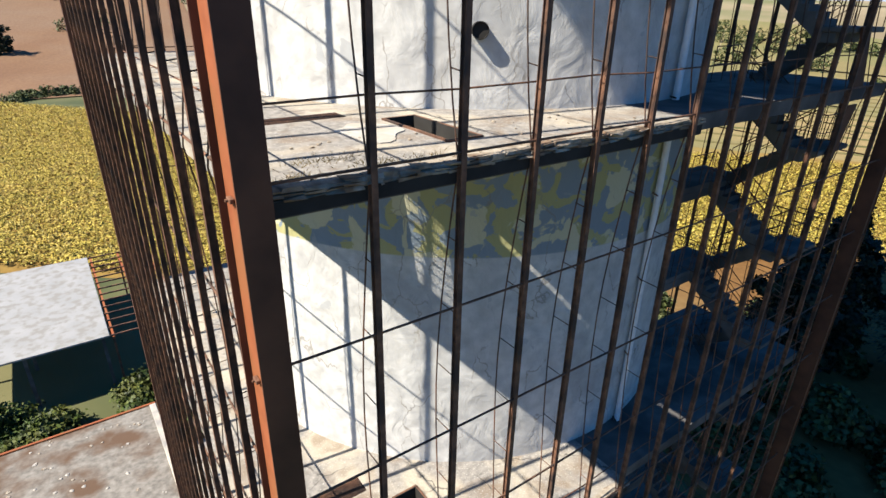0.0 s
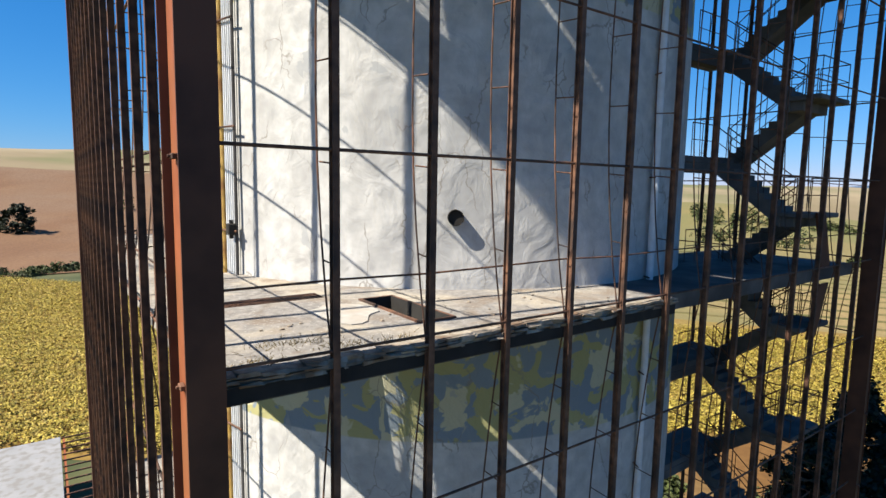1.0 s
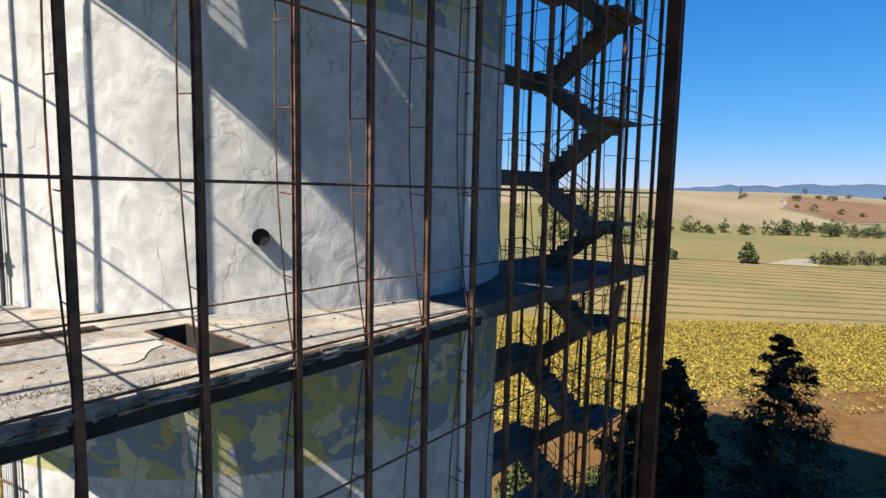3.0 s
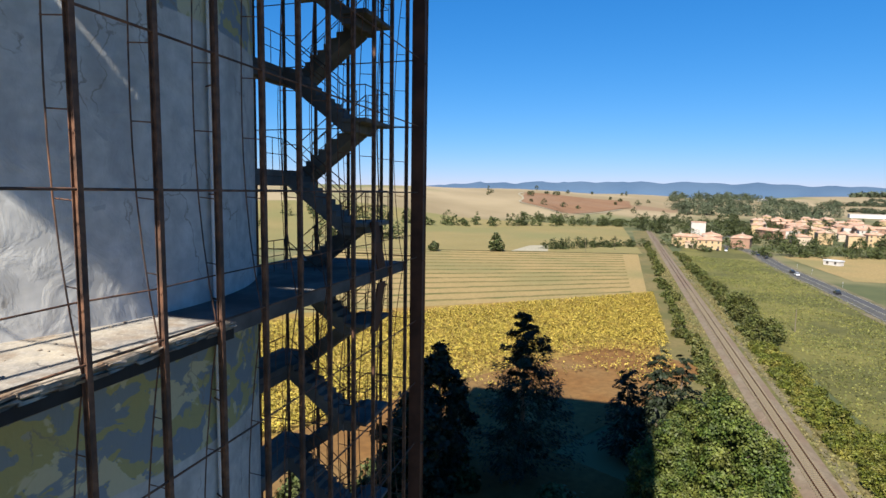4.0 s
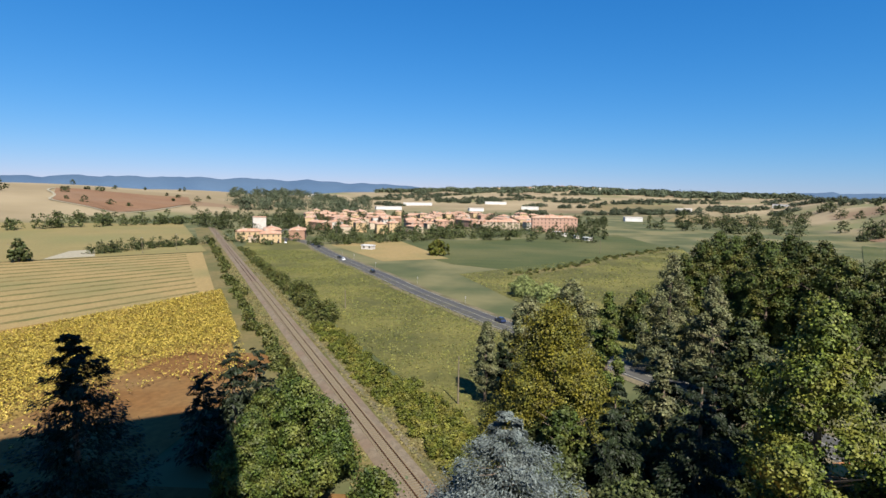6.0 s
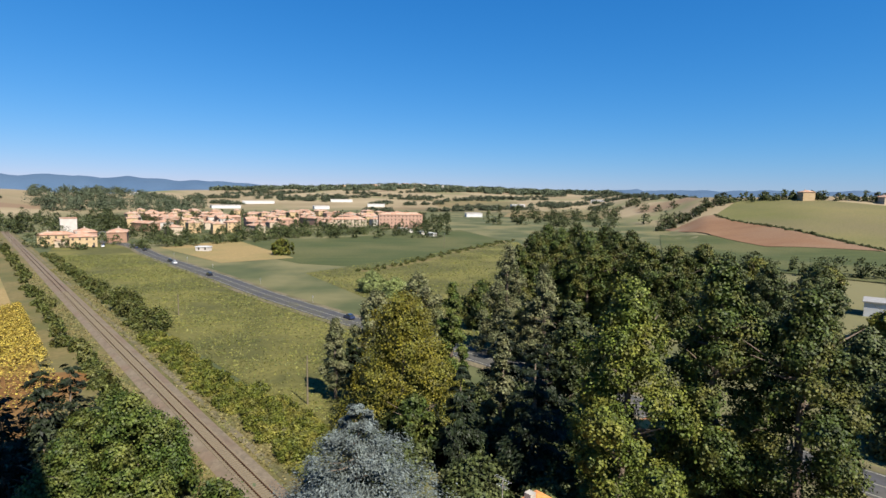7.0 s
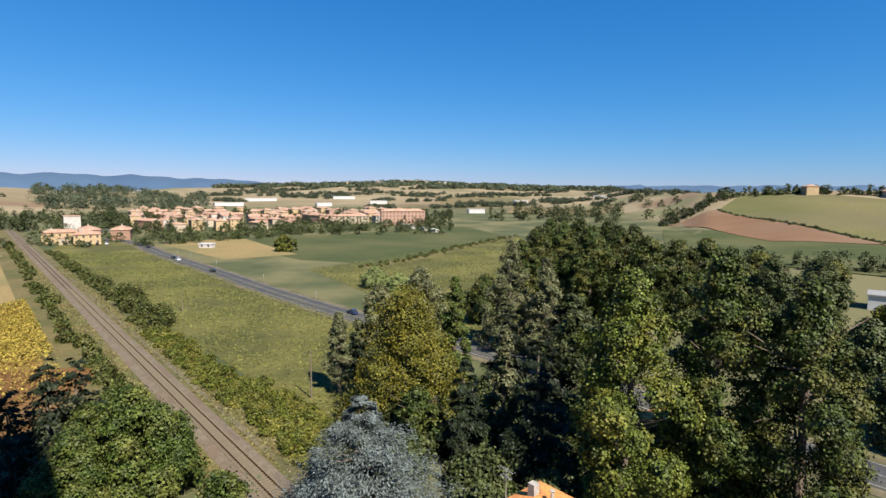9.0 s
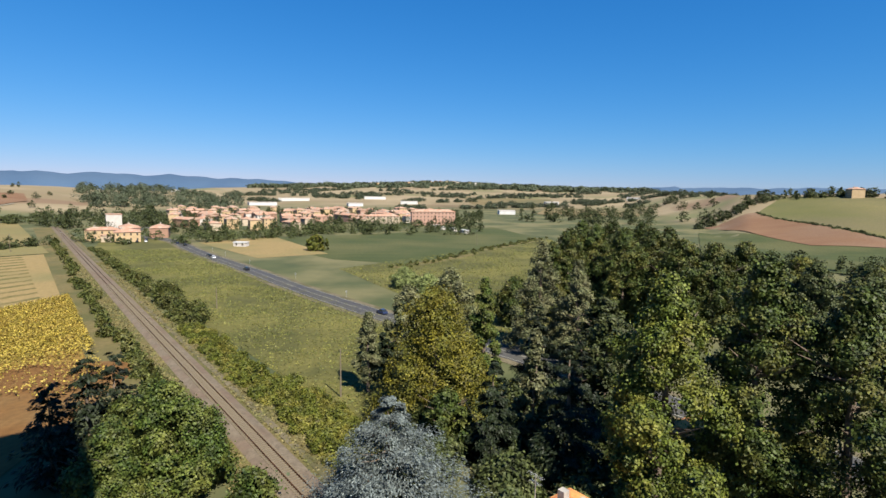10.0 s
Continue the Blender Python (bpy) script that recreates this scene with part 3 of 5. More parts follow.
def soil(name, c1, c2, scale=2.0, rough=0.85, c3=None, scale3=0.2, b=0.2, bd=0.02, metal=0.0, stretch=(1, 1, 1), src="Object"):
    """Land and road surfaces, with a fine third grain."""
    c1, c2 = [tuple(0.42 * x * g for x, g in zip(c, (1.0, 0.97, 0.80))) for c in (c1, c2)]
    m = simple(name, c1, c2, scale, rough, tuple(0.45 * x for x in c3) if c3 else None, scale3, b, bd, metal, stretch, src)
    nt, p = m.node_tree, m.node_tree.nodes["Principled BSDF"]
    old = p.inputs["Base Color"].links[0].from_socket
    grain = noise_fac(nt, 0.9, 7, 0.34, 0.66, (1, 1, 1), src)
    nt.links.new(mixed(nt, math_node(nt, "MULTIPLY", grain, 0.45), old, tuple(0.55 * x for x in c1)), p.inputs["Base Color"])
    return m


M_tan = soil("dry_hill_grass", (0.36, 0.28, 0.15), (0.46, 0.37, 0.21), 0.012, 1.0, (0.25, 0.23, 0.10), 0.004, 0.0, src="Object")
M_plough = soil("ploughed_earth", (0.36, 0.20, 0.125), (0.46, 0.275, 0.175), 0.05, 1.0, (0.40, 0.26, 0.16), 0.01, 0.0, stretch=(1, 0.2, 1))
M_stubble = soil("pale_stubble", (0.53, 0.395, 0.19), (0.62, 0.47, 0.24), 0.4, 1.0, (0.38, 0.33, 0.13), 0.02, 0.0)
M_pasture = soil("dry_pasture", (0.41, 0.345, 0.155), (0.50, 0.41, 0.20), 0.03, 1.0, (0.34, 0.32, 0.12), 0.01, 0.0)
M_hillgreen = soil("green_tan_hillside", (0.20, 0.23, 0.075), (0.42, 0.36, 0.17), 0.008, 1.0, (0.30, 0.25, 0.12), 0.006, 0.0)
M_soil = soil("bare_ochre_soil", (0.30, 0.15, 0.05), (0.40, 0.21, 0.075), 0.3, 1.0, (0.36, 0.22, 0.08), 0.05, 0.0)
M_crop = soil("green_crop", (0.10, 0.135, 0.045), (0.15, 0.185, 0.065), 0.15, 1.0, (0.20, 0.20, 0.07), 0.015, 0.0, stretch=(1, 0.12, 1))
M_meadow = soil("tall_meadow_grass", (0.14, 0.148, 0.05), (0.225, 0.22, 0.07), 0.22, 1.0, (0.31, 0.28, 0.075), 0.035, 0.0)
M_dry = soil("dry_verge", (0.27, 0.23, 0.10), (0.37, 0.30, 0.15), 0.3, 1.0, (0.18, 0.18, 0.06), 0.06, 0.0)
M_ballast = soil("rail_ballast", (0.30, 0.245, 0.205), (0.44, 0.37, 0.315), 2.5, 1.0, (0.32, 0.23, 0.16), 0.15, 0.3, 0.03)
M_sleeper = soil("concrete_sleeper", (0.32, 0.27, 0.22), (0.42, 0.36, 0.30), 3, 0.9)
M_railsteel = soil("rusted_rail", (0.16, 0.085, 0.05), (0.24, 0.13, 0.08), 5, 0.6)
M_asphalt = soil("grey_asphalt", (0.15, 0.15, 0.16), (0.20, 0.20, 0.21), 0.8, 0.9, (0.13, 0.13, 0.14), 0.1, 0.0)
M_line = soil("worn_road_paint", (0.55, 0.55, 0.53), (0.70, 0.70, 0.68), 2, 0.8)
M_path = soil("white_gravel", (0.60, 0.56, 0.48), (0.72, 0.68, 0.60), 0.5, 1.0)
# Air haze is put into this blue; the slopes themselves are wooded.
M_haze_blue = soil("hazed_wooded_mountain", (0.13, 0.245, 0.50), (0.17, 0.295, 0.56), 0.004, 1.0, None, 1, 0.0)
M_roadside = soil("gravel_verge", (0.28, 0.24, 0.17), (0.38, 0.33, 0.25), 1.2, 1.0, (0.18, 0.17, 0.07), 0.12, 0.2)

rings = [0, 20, 45, 75, 110, 150, 200, 250] + [300 + 40 * i for i in range(36)] + [1800 + 130 * i for i in range(24)]
n_b = 240
vs, fs = [], []
for r in rings:
    for i in range(n_b):
        b = -math.pi + 2 * math.pi * i / n_b
        x, y = r * math.sin(b), r * math.cos(b)
        vs.append((x, y, land(x, y)))
for j in range(len(rings) - 1):
    for i in range(n_b):
        k = (i + 1) % n_b
        fs.append((j * n_b + i, (j + 1) * n_b + i, (j + 1) * n_b + k, j * n_b + k))


def ground_mat():
    m, nt, p = node_mat("open_land", 1.0)
    geo = nt.nodes.new("ShaderNodeTexCoord")
    sep = nt.nodes.new("ShaderNodeSeparateXYZ")
    nt.links.new(geo.outputs["Object"], sep.inputs[0])
    near = mixed(nt, noise_fac(nt, 0.08, 7, 0.3, 0.7), (0.05, 0.07, 0.024), (0.095, 0.11, 0.04))
    near = mixed(nt, noise_fac(nt, 0.018, 5, 0.45, 0.6), near, (0.20, 0.18, 0.08))
    hill = mixed(nt, noise_fac(nt, 0.006, 6, 0.35, 0.65), (0.29, 0.22, 0.125), (0.42, 0.33, 0.20))
    hill = mixed(nt, noise_fac(nt, 0.0035, 4, 0.54, 0.62), hill, (0.20, 0.20, 0.085))
    hill = mixed(nt, noise_fac(nt, 0.0028, 4, 0.60, 0.63, (1, 1, 1), "Object", 0.5), hill, (0.26, 0.165, 0.10))
    mr = nt.nodes.new("ShaderNodeMapRange")
    mr.inputs["From Min"].default_value, mr.inputs["From Max"].default_value = 1.0, 6.0
    nt.links.new(sep.outputs["Z"], mr.inputs["Value"])
    nt.links.new(mixed(nt, 0.45, mixed(nt, mr.outputs[0], near, hill), (0.04, 0.04, 0.02)), p.inputs["Base Color"])
    return m


ground = raw("ground", vs, fs, ground_mat(), None, "", True)
tagged(ground, "rolling dry farmland of tan hills and green meadows", "ground", "", "structure")


def patch(name, corners, mat, lift, label, nu=24, nv=24, cat="field"):
    """A field that lies on the land between four corners."""
    a, b, c, d = [Vector((*p, 0)) for p in corners]
    vs, fs = [], []
    for j in range(nv + 1):
        for i in range(nu + 1):
            f, g = i / nu, j / nv
            p = (a * (1 - f) + b * f) * (1 - g) + (d * (1 - f) + c * f) * g
            vs.append((p.x, p.y, land(p.x, p.y) + lift))
    for j in range(nv):
        for i in range(nu):
            k = j * (nu + 1) + i
            fs.append((k, k + 1, k + nu + 2, k + nu + 1))
    ob = raw(name, vs, fs, mat, None, "", True)
    return tagged(ob, label, cat, "", "structure")


def polar(b, r):
    return (r * math.sin(radians(b)), r * math.cos(radians(b)))


M_under = soil("yellowing_undergrowth", (0.46, 0.28, 0.08), (0.58, 0.38, 0.11), 0.5, 1.0, (0.48, 0.34, 0.09), 0.05, 0.0)
patch("field_sunflower_soil", [(-190, 205), (104, 150), (98, 60), (-75, 70)], M_under, 0.03, "ochre soil under the ripening sunflowers")
patch("field_sunflower_east", [(104, 150), (184, 113), (103, 57), (97.9, 60)], M_under, 0.03, "yellowing soil under the eastern sunflowers")
patch("field_bare_soil", [(56, 82), (114, 79), (118, 55), (58, 50)], M_soil, 0.08, "bare ochre soil at the edge of the sunflowers")
patch("field_stubble", [(30, 166.5), (187.5, 113), (306, 194), (150, 330)], M_stubble, 0.045, "mown stubble field with parallel rows")
patch("field_pasture", [(150, 331), (307, 195), (560, 385), (300, 640)], M_pasture, 0.25, "pale dry pasture beyond the stubble")
patch("field_pasture_west", [(-20, 330), (149, 331), (299, 640), (60, 640)], M_pasture, 0.25, "pale dry pasture below the hills")
patch("field_ploughed", [polar(-50, 262), polar(-20, 270), polar(-24, 620), polar(-45, 640)], M_plough, 0.5, "ploughed brown field on the hillside")
patch("field_ploughed_far", [(625, 518), (800, 534), (892, 600), (775, 752)], M_plough, 0.8, "red-brown ploughed field on the far hill")
patch("field_ploughed_end", [(648, 634), (624, 519), (700, 636), (774, 751)], M_plough, 0.8, "red-brown end of the ploughed field", 12, 12)
patch("field_meadow", [(80, 6), (125, -16), (330, 133), (330, 185)], M_meadow, 0.03, "green meadow between the railway and the road")
patch("field_meadow_far", [(330, 185.2), (330, 133.2), (400, 178), (395, 215)], M_meadow, 0.03, "green meadow near the village")
patch("field_crop", [(268, -2), (425, -98), (560, -80), (405, 96)], M_crop, 0.07, "dark green crop field across the road")
patch("field_crop_near", [(268, -2), (404.8, 95.8), (372, 104), (289, 42)], M_crop, 0.066, "dark green crop field beside the dry one")
patch("field_verge_green", [(130, -24), (200, -75), (425, -106), (254, 34)], M_meadow, 0.04, "rough green field across the road")
patch("field_dry", [(292, 81), (314, 48), (430, 108), (372, 141)], M_stubble, 0.10, "dry tan field beside the road")
patch("field_hill_brown", [(556, -294), (366, -272), (322, -322), (557, -352)], M_plough, 0.7, "bare brown strip at the foot of the hill")
patch("field_hill_green", [(559, -356), (324, -326), (400, -530), (665, -455)], M_hillgreen, 0.5, "green and tan hillside field below the villa")
patch("field_crop_right", [(300, -160), (193, -230), (318, -320), (498, -262)], M_crop, 0.4, "green crop at the foot of the hill")
patch("path_white", [(247, 249), (266, 235), (296, 262), (284, 268)], M_path, 0.3, "pale gravel turning place", 6, 4, "path")
patch("field_tan_plain", [polar(102.5, 900), polar(112.5, 880), polar(112.5, 1080), polar(103.5, 1150)], M_tan, 0.6, "tan mown field on the plain")
patch("field_tan_beyond", [polar(96, 1250), polar(104, 1230), polar(104, 1500), polar(95, 1560)], M_tan, 0.6, "tan field below the wooded ridge")
patch("field_shaded_soil", [(16, 76), (57, 80), (64, 20), (22, 18)], M_soil, 0.06, "bare earth under the trees beside the tower")

# rows of cut straw
for k in range(13):
    f = (k + 0.7) / 13.6
    a0 = Vector((30, 166.5, 0)).lerp(Vector((150, 330, 0)), f)
    b0 = Vector((187.5, 113, 0)).lerp(Vector((306, 194, 0)), f)
    b0 = a0.lerp(b0, 0.94)
    rr = random.Random(k)
    d = (b0 - a0).normalized()
    nrm = Vector((-d.y, d.x, 0))
    vs, fs = [], []
    n = 60
    for i in range(n + 1):
        p = a0.lerp(b0, i / n) + nrm * rr.uniform(-0.25, 0.25)
        w, h = rr.uniform(0.9, 1.3), rr.uniform(0.3, 0.5)
        vs += [tuple(p - nrm * w + Vector((0, 0, 0.04))), tuple(p + Vector((0, 0, h))), tuple(p + nrm * w + Vector((0, 0, 0.04)))]
    for i in range(n):
        for j in range(2):
            fs.append((i * 3 + j, i * 3 + 3 + j, i * 3 + 4 + j, i * 3 + 1 + j))
    ob = raw("straw_row", vs, fs, M_dry)
    tagged(ob, "long low row of brown straw on the stubble", "straw row", "straw rows")


def smooth(pts, n):
    out = []
    P = [Vector((*p, 0)) for p in pts]
    for i in range(len(P) - 1):
        p0, p1, p2, p3 = P[max(i - 1, 0)], P[i], P[i + 1], P[min(i + 2, len(P) - 1)]
        for j in range(n):
            t = j / n
            out.append(0.5 * ((2 * p1) + (p2 - p0) * t + (2 * p0 - 5 * p1 + 4 * p2 - p3) * t * t + (3 * p1 - p0 - 3 * p2 + p3) * t ** 3))
    return out + [P[-1]]


# ---- railway ----
RP, RD = Vector((70.8, 17.0, 0)), Vector((0.8244, 0.5660, 0))
RN = Vector((-RD.y, RD.x, 0))


def strip(name, path, widths, mat, z0, label, cat, h=0.0, kind="structure"):
    """A ribbon along a path; with h it has sloping shoulders."""
    vs, fs = [], []
    prof = [(-widths[0], z0), (-widths[1], z0 + h), (widths[1], z0 + h), (widths[0], z0)] if h else [(-widths[0], z0), (widths[0], z0)]
    for i, p in enumerate(path):
        d = (path[min(i + 1, len(path) - 1)] - path[max(i - 1, 0)]).normalized()
        nn = Vector((-d.y, d.x, 0))
        for o, z in prof:
            q = p + nn * o
            vs.append((q.x, q.y, land(q.x, q.y) + z))
    m = len(prof)
    for i in range(len(path) - 1):
        for j in range(m - 1):
            fs.append((i * m + j + 1, i * m + j, (i + 1) * m + j, (i + 1) * m + j + 1))
    return tagged(raw(name, vs, fs, mat), label, cat, "", kind)


line = [RP + RD * (-130 + 12 * i) for i in range(56)]
strip("verge_railway", line, (6.2, 6.2), M_dry, 0.06, "dry grass verge beside the railway", "verge")
strip("verge_field", [p + RN * 10.5 for p in line[12:]], (5.0, 5.0), M_dry, 0.05, "dry brown grass between railway and sunflowers", "verge")
strip("trackbed", line, (2.7, 1.7), M_ballast, 0.07, "stony brown railway trackbed", "trackbed", 0.33)
strip("path_railway", [p - RN * 3.9 for p in line], (0.55, 0.55), M_roadside, 0.12, "narrow trodden path beside the rails", "path")
strip("path_hill", smooth([(777, 755), (742, 734), (690, 672), (645, 634), (630, 570), (622, 516), (690, 516), (760, 524)], 8), (1.6, 1.6), M_path, 1.1, "pale dirt track round the ploughed hill field", "path")
strip("bank_field", smooth([(258, 8), (300, -22), (336, -43), (380, -72), (428, -100)], 6), (4.0, 4.0), M_dry, 0.1, "dry weedy bank between green fields", "bank")
track = empty("railway_track")
tagged(track, "single railway track with rusted rails on concrete sleepers", "railway")
for sgn in (-1, 1):
    bm = bmesh.new()
    a0, b0 = RP - RD * 130, RP + RD * 520
    nn = RN * 0.75 * sgn
    for w, z0, z1 in ((0.075, 0.52, 0.55), (0.02, 0.55, 0.66), (0.038, 0.66, 0.70)):
        vv = []
        for p in (a0, b0):
            for o, z in ((-w, z0), (w, z0), (w, z1), (-w, z1)):
                vv.append(bm.verts.new(p + nn + RN * o + Vector((0, 0, z))))
        for i in range(4):
            bm.faces.new((vv[i], vv[(i + 1) % 4], vv[4 + (i + 1) % 4], vv[4 + i]))
    part("rail", bm, M_railsteel, track)
bm = bmesh.new()
vv = box(bm, (-0.13, -1.25, 0.36), (0.13, 1.25, 0.53), 0.02)
sleeper = part("sleeper", bm, M_sleeper, track)
turn = math.degrees(math.atan2(RD.y, RD.x))
sleeper.matrix_local = pose(*(RP - RD * 20), 0, 0, turn)
for k in range(1, 300):
    o = sleeper.copy()
    scene.collection.objects.link(o)
    p = RP + RD * (-20 + 0.62 * k)
    o.matrix_local = pose(p.x, p.y, 0, 0, 0, turn + math.sin(k * 7.3) * 0.8)

# ---- road ----
RC = [(10, -104), (61, -63.5), (95, -41), (123, -20.5), (158.5, 9), (200.8, 40.4), (243, 68.7), (321, 123), (378, 158), (402, 180), (420, 205), (450, 225), (520, 240)]


road_line = smooth(RC, 8)
strip("verge_road", road_line, (6.2, 6.2), M_roadside, 0.09, "gravel and grass verge of the road", "verge")
strip("road", road_line, (4.0, 3.9), M_asphalt, 0.10, "grey two-lane asphalt road", "road", 0.10)


def side(path, off):
    out = []
    for i, p in enumerate(path):
        d = (path[min(i + 1, len(path) - 1)] - path[max(i - 1, 0)]).normalized()
        out.append(p + Vector((-d.y, d.x, 0)) * off)
    return out


for off, nm in ((-3.5, "road_edge_line"), (3.5, "road_edge_line"), (0.0, "road_centre_line")):
    strip(nm, side(road_line, off), (0.09, 0.09), M_line, 0.215, "worn white road marking", "road marking")

# ---- plants ----
M_bark = simple("grey_brown_bark", (0.10, 0.075, 0.055), (0.17, 0.13, 0.10), 4, 0.95, None, 1, 0.5, 0.02)
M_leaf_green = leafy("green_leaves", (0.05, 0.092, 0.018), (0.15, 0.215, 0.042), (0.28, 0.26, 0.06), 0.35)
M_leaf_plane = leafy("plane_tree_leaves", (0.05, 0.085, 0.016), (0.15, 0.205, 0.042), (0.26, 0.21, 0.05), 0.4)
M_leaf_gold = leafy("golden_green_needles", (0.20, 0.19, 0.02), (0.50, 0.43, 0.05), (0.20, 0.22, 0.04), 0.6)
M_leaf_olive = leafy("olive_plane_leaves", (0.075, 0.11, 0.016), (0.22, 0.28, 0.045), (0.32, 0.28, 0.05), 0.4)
# Near-black green for dark conifers and, with shade in it, shadowed trees.
M_leaf_dark = leafy("dark_shaded_leaves", (0.018, 0.032, 0.014), (0.045, 0.065, 0.028))
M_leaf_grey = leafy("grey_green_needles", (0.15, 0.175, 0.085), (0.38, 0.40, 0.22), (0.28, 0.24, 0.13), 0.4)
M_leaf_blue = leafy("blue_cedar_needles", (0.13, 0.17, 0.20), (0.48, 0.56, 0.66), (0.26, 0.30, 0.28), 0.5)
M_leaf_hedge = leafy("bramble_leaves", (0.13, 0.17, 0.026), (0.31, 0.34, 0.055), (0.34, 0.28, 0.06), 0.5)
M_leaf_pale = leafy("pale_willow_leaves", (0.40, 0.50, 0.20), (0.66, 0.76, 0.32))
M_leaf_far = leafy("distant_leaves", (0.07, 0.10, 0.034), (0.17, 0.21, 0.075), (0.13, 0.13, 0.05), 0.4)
# Paler, bluer leaf green that holds the haze of distance.
M_leaf_hazed = leafy("hazed_far_leaves", (0.12, 0.155, 0.10), (0.22, 0.265, 0.18))
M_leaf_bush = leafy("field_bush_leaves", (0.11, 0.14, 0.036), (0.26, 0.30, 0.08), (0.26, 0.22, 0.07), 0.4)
PROFILE = {
    "broad": lambda f: max(0.05, math.sin(math.pi * min(1.0, 0.16 + 0.84 * f))) ** 0.75 * (1.06 - 0.22 * f),
    "pyramid": lambda f: max(0.06, (1.04 - f) ** 0.62 * min(1.0, 0.7 + 1.6 * f)),
    "oval": lambda f: max(0.03, math.sin(math.pi * min(1, 0.08 + 0.92 * f)) ** 0.6),
    "cone": lambda f: max(0.03, (1.0 - f) ** 0.72 * min(1.0, 0.8 + f * 2)),
    "spire": lambda f: max(0.04, math.sin(math.pi * min(1.0, 0.25 + 0.75 * f)) ** 0.7) * (1 - 0.25 * f),
}


def quads(cen, nor, up, w, l):
    """Arrays of small leaf cards: centres, normals, long axes, widths and lengths."""
    sidev = np.cross(nor, up)
    sidev /= np.linalg.norm(sidev, axis=1, keepdims=True) + 1e-9
    up = np.cross(sidev, nor)
    up /= np.linalg.norm(up, axis=1, keepdims=True) + 1e-9
    a, b = sidev * w[:, None] / 2, up * l[:, None] / 2
    fold = nor * (w * 0.18)[:, None]
    vs = np.stack([cen - b, cen + a * 1.0 + fold, cen + b, cen - a * 1.0 + fold], 1).reshape(-1, 3)
    return vs, np.arange(len(vs)).reshape(-1, 4)


def crown_cloud(kind, z0, z1, R, clumps, per, leaf, spread, rs, lump=0.3):
    """Leaf cards in clumps, over lobes that fill an uneven envelope."""
    out_c, out_n = [], []
    count = int(min(84, max(9 + R * 5.0, 5.5 * (z1 - z0) / R)))
    lob = []
    for k in range(count):
        f = (k + rs.uniform(0.1, 0.9)) / count
        a = k * 2.4 + rs.uniform(-0.5, 0.5)
        env = PROFILE[kind](f) * R
        lr = R * rs.uniform(0.16, 0.34) * ((0.12 + 0.7 * PROFILE[kind](f)) if kind == "cone" else (0.55 + 0.45 * PROFILE[kind](f)))
        rad_ = max(0.0, env * rs.uniform(0.75, 1.0 + lump * 0.6) - lr) * rs.uniform(0.55, 1.0)
        lob.append((rad_ * math.cos(a), rad_ * math.sin(a), min(z0 + (z1 - z0) * f, z1 - 0.7 * lr), lr))
    wts = np.array([l[3] ** 2 for l in lob])
    pick = rs.choice(count, clumps, p=wts / wts.sum())
    for k in pick:
        x, y, z, lr = lob[k]
        d = rs.normal(0, 1, 3)
        d /= np.linalg.norm(d)
        d += np.array([x, y, 0]) / (math.hypot(x, y) + 0.3) * 0.45 + np.array([0, 0, 0.35])
        d /= np.linalg.norm(d)
        c = np.array([x, y, z]) + d * lr * rs.uniform(0.72, 1.08) * np.array([1, 1, 0.95])
        c[2] = max(c[2], z0 * 0.6)
        out_c.append(c + rs.normal(0, 1, (per, 3)) * spread * 0.72 * np.array([1, 1, 0.75]))
        out_n.append(d + np.array([0, 0, 0.25]) + rs.normal(0, 0.5, (per, 3)))
    cen, nor = np.concatenate(out_c), np.concatenate(out_n)
    nor /= np.linalg.norm(nor, axis=1, keepdims=True)
    n = len(cen)
    return quads(cen, nor, rs.normal(0, 1, (n, 3)), leaf * rs.uniform(0.6, 1.2, n), leaf * rs.uniform(0.8, 1.5, n))


def crown_tiers(z0, z1, R, tiers, boughs, per, leaf, droop, rs, taper=0.9, lift=0.0):
    """Boughs in tiers, with sprays of needles hanging along them."""
    cen, nor, up = [], [], []
    for k in range(tiers):
        f = (k + rs.uniform(-0.3, 0.3)) / tiers
        f = min(max(f, 0), 0.99)
        L = R * (1.02 - f) ** taper * min(1.0, 0.65 + 3 * f)
        nb = max(4, int(boughs * (1 - 0.5 * f)))
        a0 = rs.uniform(0, 6.28)
        for b in range(nb):
            a = a0 + 2 * math.pi * b / nb + rs.normal(0, 0.25)
            fb = min(max(f + rs.uniform(-0.9, 0.9) / tiers, 0), 0.985)
            ll = L * (rs.uniform(0.4, 1.15) if rs.uniform() < 0.75 else rs.uniform(1.0, 1.3))
            t = rs.uniform(0.18, 1.0, per) ** 0.7
            d = np.array([math.cos(a), math.sin(a), 0])
            sd = np.array([-math.sin(a), math.cos(a), 0])
            wid = (0.12 + 0.18 * (1 - t)) * ll + 0.15
            p = d * (t * ll)[:, None] + sd * (rs.normal(0, 0.6, per) * wid)[:, None]
            p[:, 2] = z0 + (z1 - z0) * fb + lift * ll * t - droop * ll * t ** 2 + rs.normal(0, 0.045, per) * ll - np.abs(rs.normal(0, 0.09, per)) * ll
            cen.append(p)
            nor.append(np.array([0, 0, 1]) + rs.normal(0, 0.36, (per, 3)) + 0.45 * d)
            up.append(np.tile(d + np.array([0, 0, -0.6]), (per, 1)) + rs.normal(0, 0.4, (per, 3)))
    cen, nor, up = np.concatenate(cen), np.concatenate(nor), np.concatenate(up)
    nor /= np.linalg.norm(nor, axis=1, keepdims=True)
    n = len(cen)
    return quads(cen, nor, up, leaf * rs.uniform(0.35, 0.8, n), leaf * rs.uniform(1.0, 2.0, n))


